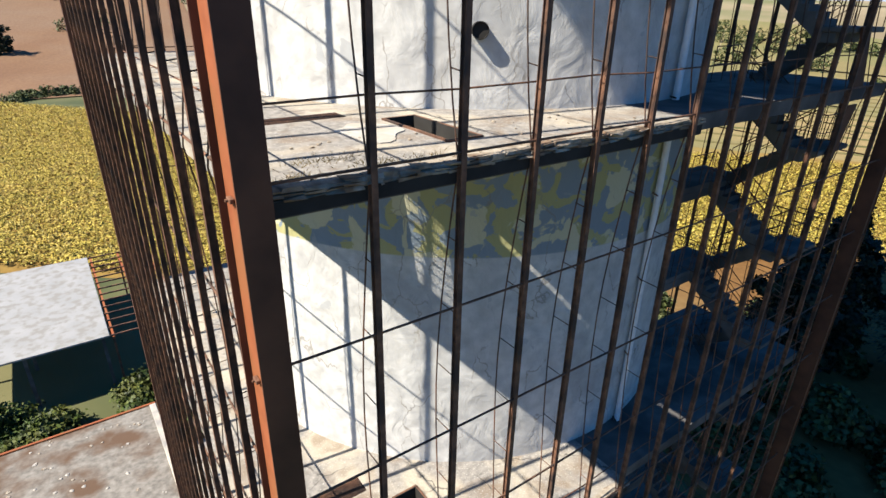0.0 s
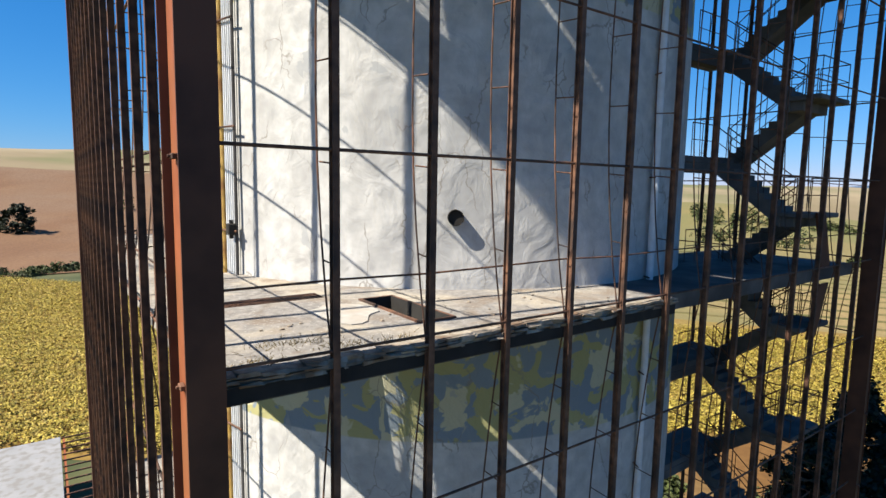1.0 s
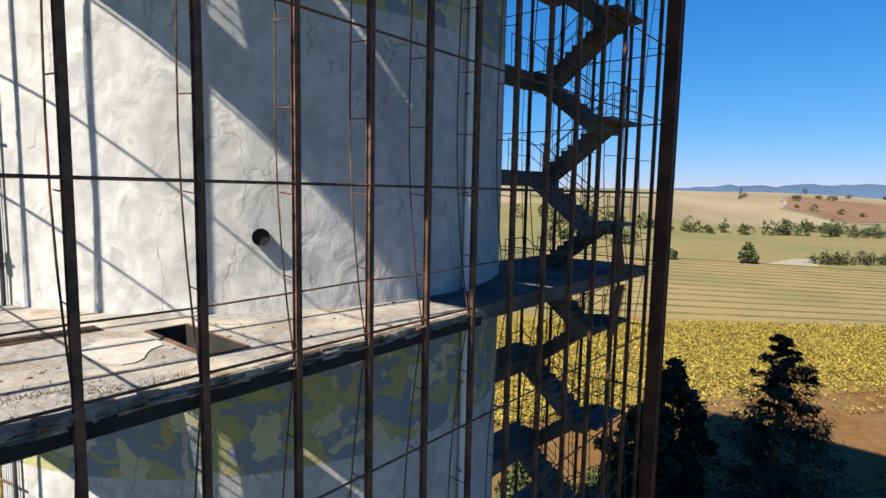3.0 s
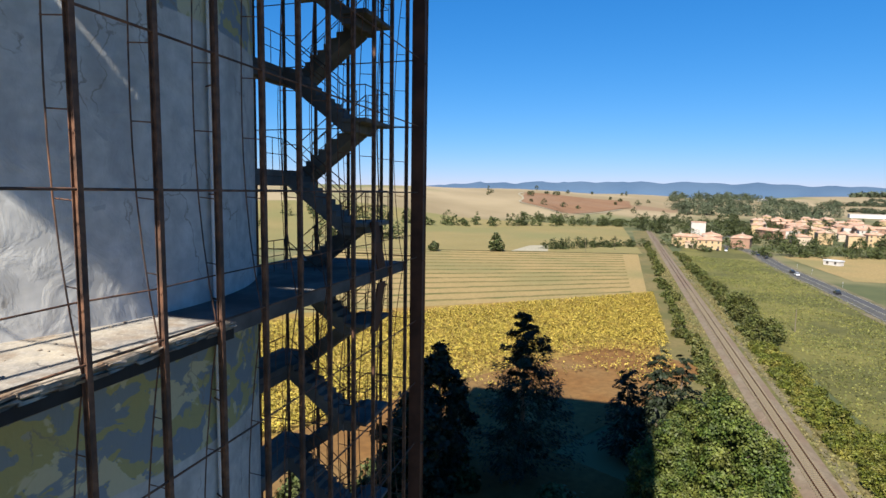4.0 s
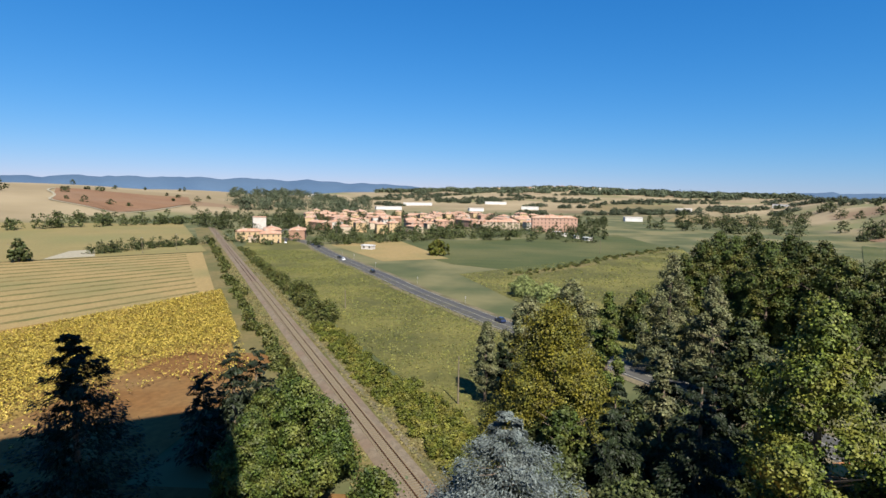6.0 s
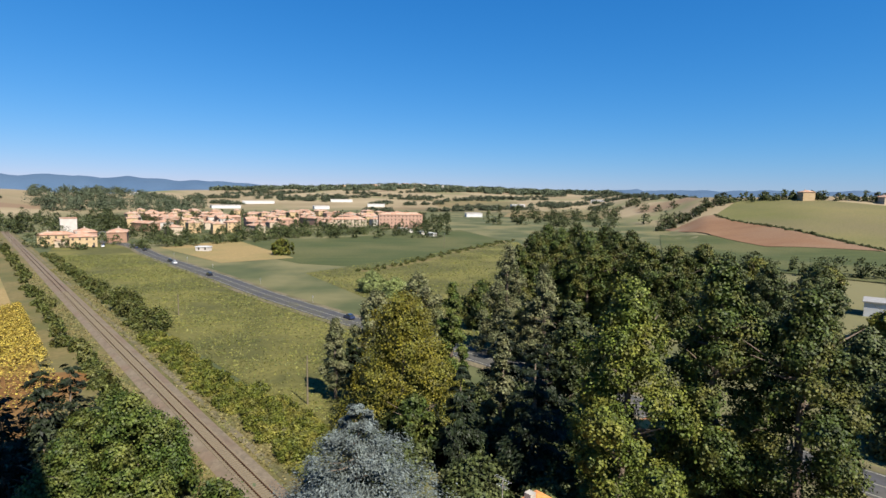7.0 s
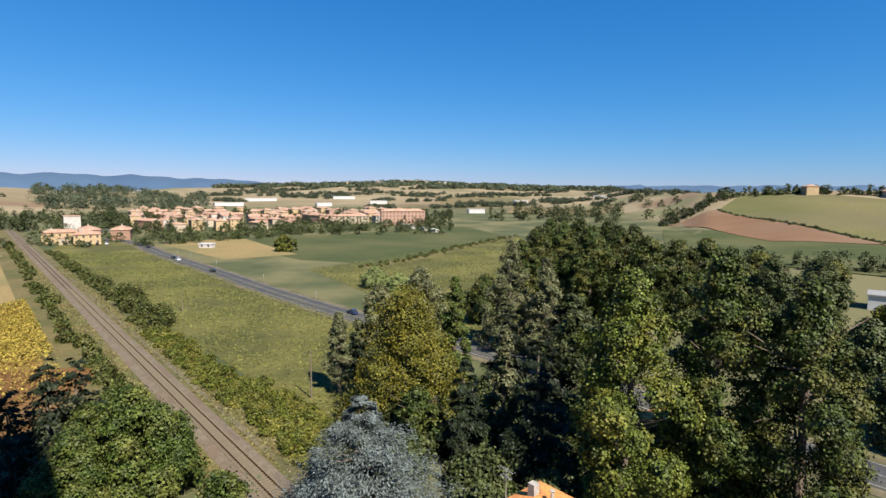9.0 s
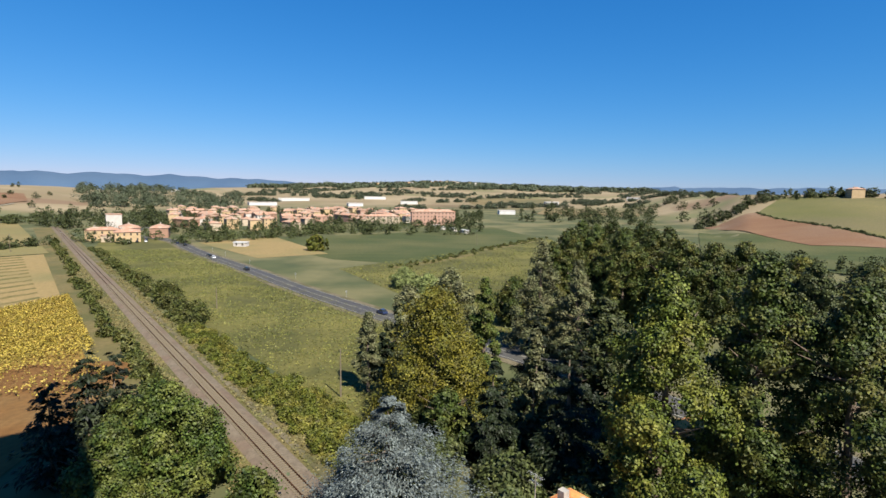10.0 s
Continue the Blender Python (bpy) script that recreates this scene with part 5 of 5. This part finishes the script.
M_white = simple("white_cladding", (0.44, 0.44, 0.43), (0.54, 0.54, 0.52), 0.3, 0.6)


def house(name, w, d, h, wall, tile, floors, hip=True, label="", flat=False):
    e = empty(name)
    bm = bmesh.new()
    box(bm, (-w / 2, -d / 2, -3), (w / 2, d / 2, h))
    part("wall", bm, wall, e)
    bm = bmesh.new()
    if flat:
        box(bm, (-w / 2 - 0.3, -d / 2 - 0.3, h), (w / 2 + 0.3, d / 2 + 0.3, h + 0.5))
    else:
        o, rh = 0.5, min(w, d) * 0.2
        run = d / 2 if hip else 0.0
        lo = [bm.verts.new(p) for p in ((-w / 2 - o, -d / 2 - o, h), (w / 2 + o, -d / 2 - o, h), (w / 2 + o, d / 2 + o, h), (-w / 2 - o, d / 2 + o, h))]
        lo2 = [bm.verts.new(v.co + Vector((0, 0, 0.18))) for v in lo]
        rg = [bm.verts.new((-w / 2 - o + run, 0, h + rh)), bm.verts.new((w / 2 + o - run, 0, h + rh))]
        bm.faces.new(lo[::-1])
        for i in range(4):
            bm.faces.new((lo[i], lo[(i + 1) % 4], lo2[(i + 1) % 4], lo2[i]))
        bm.faces.new((lo2[0], lo2[1], rg[1], rg[0]))
        bm.faces.new((lo2[2], lo2[3], rg[0], rg[1]))
        bm.faces.new((lo2[1], lo2[2], rg[1]))
        bm.faces.new((lo2[3], lo2[0], rg[0]))
    part("roof", bm, tile, e)
    if not flat:
        bm = bmesh.new()
        box(bm, (w * 0.2, -0.4, h), (w * 0.2 + 0.8, 0.4, h + min(w, d) * 0.2 + 0.9))
        part("chimney", bm, M_slab, e)
    n = max(2, int(w / 3.6))
    me = None
    for fl_i in range(floors):
        z = h * (fl_i + 0.35) / floors
        for sgn in (-1, 1):
            for i in range(n):
                x = -w / 2 + w * (i + 0.5) / n
                if me is None:
                    bm = bmesh.new()
                    box(bm, (-0.55, -0.06, 0), (0.55, 0.06, 1.5))
                    ob = part("window", bm, M_shutter, e)
                    me = ob.data
                else:
                    ob = new("window", me)
                    ob.parent = e
                ob.location = (x, sgn * d / 2, z)
    return tagged(e, label, "house")


KINDS = [
    house("village_house", 15, 10, 6.5, WALLS[1], M_tile, 2, True, "cream two-storey house with terracotta hip roof"),
    house("village_house", 20, 11, 7.5, WALLS[2], M_tile, 2, False, "pink stuccoed house with terracotta gable roof"),
    house("village_house", 12, 10, 9.0, WALLS[0], M_tile, 3, True, "tall ochre house with terracotta roof"),
    house("village_house", 26, 11, 7.0, WALLS[4], M_tile, 2, False, "long brick terrace with tiled roof"),
    house("village_house", 14, 12, 7.0, WALLS[3], M_tile, 2, True, "pale stuccoed house with tiled roof"),
]
q = random.Random(12)
placed = []
used = [False] * len(KINDS)
tries = 0
while len(placed) < 92 and tries < 6000:
    tries += 1
    b, r = q.uniform(66.5, 92), q.uniform(500, 900)
    if b > 78 and r < 580:
        continue
    x, y = polar(b, r)
    if any(math.hypot(x - u, y - v) < 17 for u, v in placed) or abs((Vector((x, y, 0)) - RP).dot(RN)) < 14:
        continue
    if x < 530 and abs(y - 215) < 22 and b < 68:
        continue
    placed.append((x, y))
    k = q.randrange(len(KINDS))
    m = pose(x, y, land(x, y), 0, 0, 32 + q.choice((0, 90, 15, -10)) + q.uniform(-8, 8))
    if used[k]:
        ob = copy_thing(KINDS[k], m)
    else:
        KINDS[k].matrix_world, used[k] = m, True
        ob = KINDS[k]
    tagged(ob, "", "", "village houses")
for nm, x, y, w, d, h, wall, fl_n, rz, lab, flat in (
        ("villa_house", 388, 211, 20, 10, 7.0, WALLS[0], 2, 118, "yellow stuccoed house beside the railway with tiled roof", False),
        ("villa_house", 379, 190, 15, 12, 6.5, WALLS[0], 2, 118, "yellow corner house by the road with tiled roof", False),
        ("villa_house", 402, 200, 22, 12, 8.0, WALLS[2], 2, 30, "pink terrace behind the yellow houses", False),
        ("villa_house", 377, 201, 9, 8, 4.0, WALLS[1], 1, 118, "low cream annexe between the yellow houses", True),
        ("villa_house", 462, 242, 13, 11, 14.0, WALLS[3], 4, 30, "tall pale house with flat roof in the village", True),
        ("villa_house", 418, 186, 24, 12, 7.0, WALLS[4], 2, 20, "long brick house with tiled roof by the road", False),
        ("apartment_block", 590, -20, 46, 13, 14.0, WALLS[2], 4, 96, "pink four-storey apartment block at the village edge", False),
        ("apartment_block", 606, 34, 36, 12, 8.0, WALLS[1], 3, 96, "long cream terrace at the village edge", False),
        ("hill_villa", *polar(129.4, 745), 18, 12, 9.0, WALLS[0], 3, -20, "ochre villa on the hilltop among cypresses", False),
        ("hill_villa", *polar(134.8, 735), 20, 11, 6.0, WALLS[1], 2, -20, "low cream villa on the hilltop", False)):
    e = house(nm, w, d, h, wall, M_tile, fl_n, True, lab, flat)
    e.matrix_world = pose(x, y, land(x, y), 0, 0, rz)
# sheds on the plain
for k, (b, r, w) in enumerate(((75.0, 1150, 70), (78.0, 1320, 90), (84, 1150, 40), (86.0, 1400, 70), (89.5, 1250, 50), (99.5, 900, 34), (67.5, 1500, 30), (112, 1500, 50), (104, 1300, 40))):
    x, y = polar(b, r)
    bm = bmesh.new()
    w *= 0.75
    box(bm, (-w / 2, -12, -3), (w / 2, 12, 5.5), 0.3)
    e = empty("factory_shed", pose(x, y, land(x, y), 0, 0, -b + q.uniform(-12, 12)))
    part("wall", bm, M_white, e)
    bm = bmesh.new()
    box(bm, (-w / 2 - 0.5, -12.5, 5.504), (w / 2 + 0.5, 12.5, 6.2), 0.2)
    part("roof", bm, WALLS[3], e)
    tagged(e, "long pale factory shed on the distant plain", "shed", "factory sheds")
for k, (b, r) in enumerate(((93.0, 520), (94.2, 500), (95.2, 480), (92.2, 545), (73.0, 368), (89.5, 640))):
    x, y = polar(b, r)
    e = house("farm_shed", 8, 4.5, 2.4, WALLS[3], M_white, 1, False, "small white farm shed on the field edge", True)
    e.matrix_world = pose(x, y, land(x, y), 0, 0, 20 * k)
# hill town far off
for k in range(120):
    b, r = q.gauss(91.5, 4.0), q.uniform(2350, 2700)
    x, y = polar(b, r)
    bm = bmesh.new()
    w, d, h = q.uniform(9, 20), q.uniform(8, 14), q.uniform(7, 15)
    box(bm, (-w / 2, -d / 2, -4), (w / 2, d / 2, h))
    ob = link("town_house", bm, WALLS[q.randrange(4)])
    ob.matrix_world = pose(x, y, land(x, y), 0, 0, q.uniform(0, 90))
    tagged(ob, "tiny pale house of the distant hill town", "house", "hill town houses")

# mountains on the horizon, their blue standing in for air haze
def range_of_hills(name, b0, b1, r, tops, label, seed):
    vs, fs = [], []
    n = 90
    for i in range(n + 1):
        f = i / n
        b = b0 + (b1 - b0) * f
        top = 36 + r * math.tan(radians(tops * math.sin(math.pi * min(1, max(0, f))) ** 0.35)) + 16 * noise.noise(Vector((b * 0.5 + seed, 0, 0))) + 7 * noise.noise(Vector((b * 1.9 + seed, 3, 0)))
        for rr_, z in ((r - 250, -20), (r, top), (r + 300, -60)):
            x, y = polar(b, rr_)
            vs.append((x, y, z))
    for i in range(n):
        for j in range(2):
            fs.append((i * 3 + j, i * 3 + j + 1, i * 3 + 4 + j, i * 3 + 3 + j))
    tagged(raw(name, vs, fs, M_haze_blue, None, "", True), label, "mountains", "", "structure")


range_of_hills("backdrop_mountains", 34, 81, 4300, 1.22, "wooded mountains on the horizon with haze blue in their colour", 1)
range_of_hills("backdrop_hills", 100, 150, 4400, 0.62, "low hills on the horizon with haze blue in their colour", 7)
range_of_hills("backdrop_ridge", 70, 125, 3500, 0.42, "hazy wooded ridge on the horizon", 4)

# ---- old roofs beside the tower ----
def flat_hall(name, s0, s1, q0, q1, z, mat, label, wallmat):
    e = empty(name, T)
    bm = bmesh.new()
    box(bm, (s0 + 0.3, q0 + 0.3, -0.5), (s1 - 0.3, q1 - 0.3, z - 0.3))
    part("wall", bm, wallmat, e)
    bm = bmesh.new()
    box(bm, (s0, q0, z - 0.3), (s1, q1, z), 0.02)
    part("roof", bm, mat, e)
    return tagged(e, label, "building")


hall = flat_hall("low_hall", -22, 0.1, 6.0, 36.2, 6.0, M_roofgrey, "low hall with stained, rubble-strewn flat roof", M_slab_dark)
bm = bmesh.new()
box(bm, (-22, 36.0, 6.004), (0.1, 36.2, 6.14), 0.02)
part("roof_edging", bm, M_orange, hall, "rust-orange roof edging")
bm = bmesh.new()
box(bm, (-0.35, 20.2, 6.004), (0.1, 36.0, 6.12), 0.02)
part("parapet", bm, M_slab, hall)
canopy = empty("pale_canopy", T)
tagged(canopy, "open canopy with a pale sheet roof on concrete posts", "canopy")
bm = bmesh.new()
box(bm, (-16, 49.2, 5.8), (-1.6, 70.5, 6.0), 0.03)
part("roof", bm, M_roofwhite, canopy)
for s in (-15, -8.5, -2.2):
    for qq in (50, 57, 64, 70):
        bm = bmesh.new()
        box(bm, (s - 0.15, qq - 0.15, -0.3), (s + 0.15, qq + 0.15, 5.8))
        part("post", bm, M_slab_dark, canopy)
frame_ = empty("bare_roof_frame", T)
tagged(frame_, "bare rusty roof frame beside the pale canopy", "roof frame")
for k in range(14):
    qq = 49.4 + k * 1.62
    bm = bmesh.new()
    box(bm, (-1.55, qq - 0.06, 5.75), (5.0, qq + 0.06, 5.9))
    part("purlin", bm, M_rust, frame_)
for s in (-1.3, 1.7, 4.9):
    bm = bmesh.new()
    box(bm, (s - 0.1, 49.2, 5.5), (s + 0.1, 70.6, 5.748))
    part("beam", bm, M_orange, frame_)
    for qq in (50, 60, 70):
        bm = bmesh.new()
        box(bm, (s - 0.1, qq - 0.1, -0.3), (s + 0.1, qq + 0.1, 5.5))
        part("post", bm, M_rust, frame_)
for k in range(120):
    s, qq = q.uniform(-14, -0.6), q.uniform(19, 35.8)
    bm = bmesh.new()
    bmesh.ops.create_icosphere(bm, subdivisions=1, radius=q.uniform(0.04, 0.16))
    for v in bm.verts:
        v.co = Vector((v.co.x * q.uniform(0.7, 1.5), v.co.y * q.uniform(0.7, 1.4), v.co.z * 0.45))
    ob = link("roof_rubble", bm, M_slab if k % 3 else M_rubble)
    ob.matrix_world = T @ pose(s, qq, 6.02, 0, 0, q.uniform(0, 360))
    tagged(ob, "broken pale rubble lying on the flat roof", "rubble", "roof rubble")

# house among the trees, with tiles, chimney and aerial
def tiled_house(x, y, rz, w, d, h, label):
    e = house("garden_house", w, d, h, WALLS[3], M_tile_new, 2, True, label)
    e.matrix_world = pose(x, y, 0, 0, 0, rz)
    return e


tiled_house(50.6, -15.6, 35, 7, 6.5, 5.0, "small house with bright orange tiled roof among trees")
tiled_house(66.5, -39.5, 20, 10, 8, 6.0, "white house half hidden behind plane trees")
bm = bmesh.new()
M_metal = simple("grey_metal", (0.40, 0.40, 0.40), (0.5, 0.5, 0.5), 3, 0.4, None, 1, 0.0, 0.01, 0.6)
aer = empty("roof_aerial", pose(50.0, -11.3, 0, 0, 0, 30))
tagged(aer, "television aerial on a thin mast above the roof", "aerial")
rod(bm, (0, 0, 0), (0, 0, 9.9), 0.045, 6)
part("mast", bm, M_metal, aer)
for z, l in ((9.8, 1.8), (9.1, 1.2)):
    bm = bmesh.new()
    rod(bm, (-l / 2, 0, z), (l / 2, 0, z + 0.1), 0.018, 5)
    for k in range(7):
        rod(bm, (-l / 2 + l * k / 6, -0.3, z), (-l / 2 + l * k / 6, 0.3, z + 0.03), 0.012, 4)
    part("antenna", bm, M_metal, aer)
vent = empty("chimney_pot", pose(50.2, -15.9, 6.3))
tagged(vent, "pale chimney with cap on the orange roof", "chimney")
bm = bmesh.new()
box(bm, (-0.14, -0.14, -0.5), (0.14, 0.14, 0.9), 0.02)
part("stack", bm, M_slab, vent)
bm = bmesh.new()
box(bm, (-0.24, -0.24, 1.05), (0.24, 0.24, 1.12), 0.02)
for a_, b_ in ((-0.15, -0.15), (0.15, -0.15), (-0.15, 0.15), (0.15, 0.15)):
    box(bm, (a_ - 0.03, b_ - 0.03, 0.9), (a_ + 0.03, b_ + 0.03, 1.05))
part("cap", bm, M_slab, vent)
wb = empty("white_workshop", pose(153.5, -158.5, 0, 0, 0, 45))
tagged(wb, "white flat-roofed workshop by the road", "building")
bm = bmesh.new()
box(bm, (-8, -5, -0.3), (8, 5, 4.4), 0.05)
part("wall", bm, M_white, wb)
bm = bmesh.new()
box(bm, (-8.4, -5.4, 4.404), (8.4, 5.4, 4.9), 0.05)
part("roof", bm, M_roofwhite, wb)

# poles
def utility_pole(x, y, h, label, arms=False):
    e = empty("utility_pole", Matrix.Translation((x, y, land(x, y))))
    bm = bmesh.new()
    rod(bm, (0, 0, -0.3), (0, 0, h), 0.17, 10, 0.10)
    part("shaft", bm, M_sleeper, e)
    if arms:
        bm = bmesh.new()
        box(bm, (-0.8, -0.05, h - 0.5), (0.8, 0.05, h - 0.4))
        part("crossarm", bm, M_metal, e)
    return tagged(e, label, "pole", "utility poles")


utility_pole(95.7, 12.6, 8.6, "pale concrete utility pole at the hedge")
utility_pole(168.1, 58.8, 6.5, "thin wooden pole standing in the meadow")
for b, r in ((52.2, 362), (55, 380), (58.5, 385), (96.5, 372), (61, 480)):
    utility_pole(*polar(b, r), 10, "distant pale pole at the field edge", True)

# road signs
for x, y in ((185.8, 22.5), (225, 47.5), (268, 78), (300, 100), (318, 113)):
    e = empty("road_sign", pose(x, y, land(x, y), 0, 0, 40))
    bm = bmesh.new()
    rod(bm, (0, 0, -0.2), (0, 0, 2.4), 0.04, 6)
    part("post", bm, M_metal, e)
    bm = bmesh.new()
    rod(bm, (0, -0.03, 2.1), (0, 0.01, 2.1), 0.5, 3)
    part("plate", bm, M_white, e)
    tagged(e, "small triangular road sign on a grey post", "sign", "road signs")

# cars on the road
def paint(name, c, r=0.25):
    m, nt, p = node_mat(name, r)
    p.inputs["Base Color"].default_value = (*c, 1)
    p.inputs["Coat Weight"].default_value = 0.6
    return m


M_carblack, M_carblue, M_carwhite = paint("black_car_paint", (0.015, 0.016, 0.02)), paint("dark_blue_car_paint", (0.02, 0.03, 0.07)), paint("white_car_paint", (0.7, 0.7, 0.7))
M_tyre, M_glass = paint("tyre_rubber", (0.02, 0.02, 0.02), 0.8), paint("tinted_glass", (0.02, 0.025, 0.03), 0.08)


def car(x, y, mat, label, rz):
    e = empty("car", pose(x, y, 0.2, 0, 0, rz))
    def loft(rows):
        bm = bmesh.new()
        rings_ = []
        for px, w, z0, z1 in rows:
            rings_.append([bm.verts.new((px, -w, z0)), bm.verts.new((px, w, z0)), bm.verts.new((px, w * 0.92, z1)), bm.verts.new((px, -w * 0.92, z1))])
        for a_, b_ in zip(rings_, rings_[1:]):
            for i in range(4):
                bm.faces.new((a_[i], a_[(i + 1) % 4], b_[(i + 1) % 4], b_[i]))
        bm.faces.new(rings_[0][::-1])
        bm.faces.new(rings_[-1])
        bmesh.ops.recalc_face_normals(bm, faces=bm.faces)
        return bm
    part("body", loft([(-2.1, 0.75, 0.35, 0.75), (-1.9, 0.86, 0.25, 0.95), (-0.9, 0.88, 0.22, 1.0), (0.7, 0.88, 0.22, 0.98), (1.7, 0.86, 0.25, 0.85), (2.1, 0.72, 0.35, 0.6)]), mat, e)
    part("cabin", loft([(-1.75, 0.72, 0.93, 1.0), (-1.2, 0.74, 0.95, 1.42), (0.1, 0.74, 0.95, 1.45), (1.0, 0.74, 0.93, 0.99)]), M_glass, e)
    bm = bmesh.new()
    box(bm, (-1.15, -0.62, 1.43), (0.1, 0.62, 1.49), 0.02)
    part("roof", bm, mat, e)
    for sx in (-1.3, 1.3):
        for sy in (-0.82, 0.82):
            bm = bmesh.new()
            rod(bm, (sx, sy - 0.1, 0.32), (sx, sy + 0.1, 0.32), 0.32, 14)
            part("wheel", bm, M_tyre, e)
    return tagged(e, label, "car", "cars on the road")


for x, y, mat, lab in ((160.5, 9.2, M_carblue, "dark blue hatchback on the road"), (247.6, 73.6, M_carblack, "black car on the road"), (289, 102.5, M_carwhite, "white car on the road"),
                       (297, 107.5, M_carblack, "dark car following a white one"), (351, 141.5, M_carblack, "dark car near the village"), (366, 152.5, M_carblue, "dark blue car at the village entrance")):
    car(x, y, mat, lab, 34)

# trees and parked cars round the first houses
wood([(372, 214, 9, 5), (366, 204, 7, 4.5), (370, 196, 6, 4), (396, 186, 8, 5), (392, 176, 7, 4), (408, 214, 10, 6), (415, 222, 11, 6), (426, 232, 12, 7), (440, 214, 10, 6),
      (378, 222, 8, 5), (362, 186, 4, 4), (358, 180, 3, 3.5), (446, 250, 12, 7), (455, 226, 9, 6)], "dark garden trees round the yellow houses", 51, 1.1)
for x, y, mat, lab, rz in ((368, 184, M_carwhite, "white car parked by the yellow house", 20), (371, 180, M_carblack, "dark car parked by the yellow house", 25),
                           (374, 176, M_carwhite, "white van-like car parked at the roadside", 30), (383, 180, M_carblue, "blue car parked behind others", 35)):
    car(x, y, mat, lab, rz)
# wire from the aerial mast to the grove
bm = bmesh.new()
tube(bm, [Vector((50.0, -11.3, 8.6)).lerp(Vector((64.0, -6.0, 11.5)), k / 10) - Vector((0, 0, 1.2 * math.sin(math.pi * k / 10))) for k in range(11)], 0.02, 4)
tagged(link("overhead_wire", bm, M_dark), "thin black overhead wire sagging between trees", "wire")
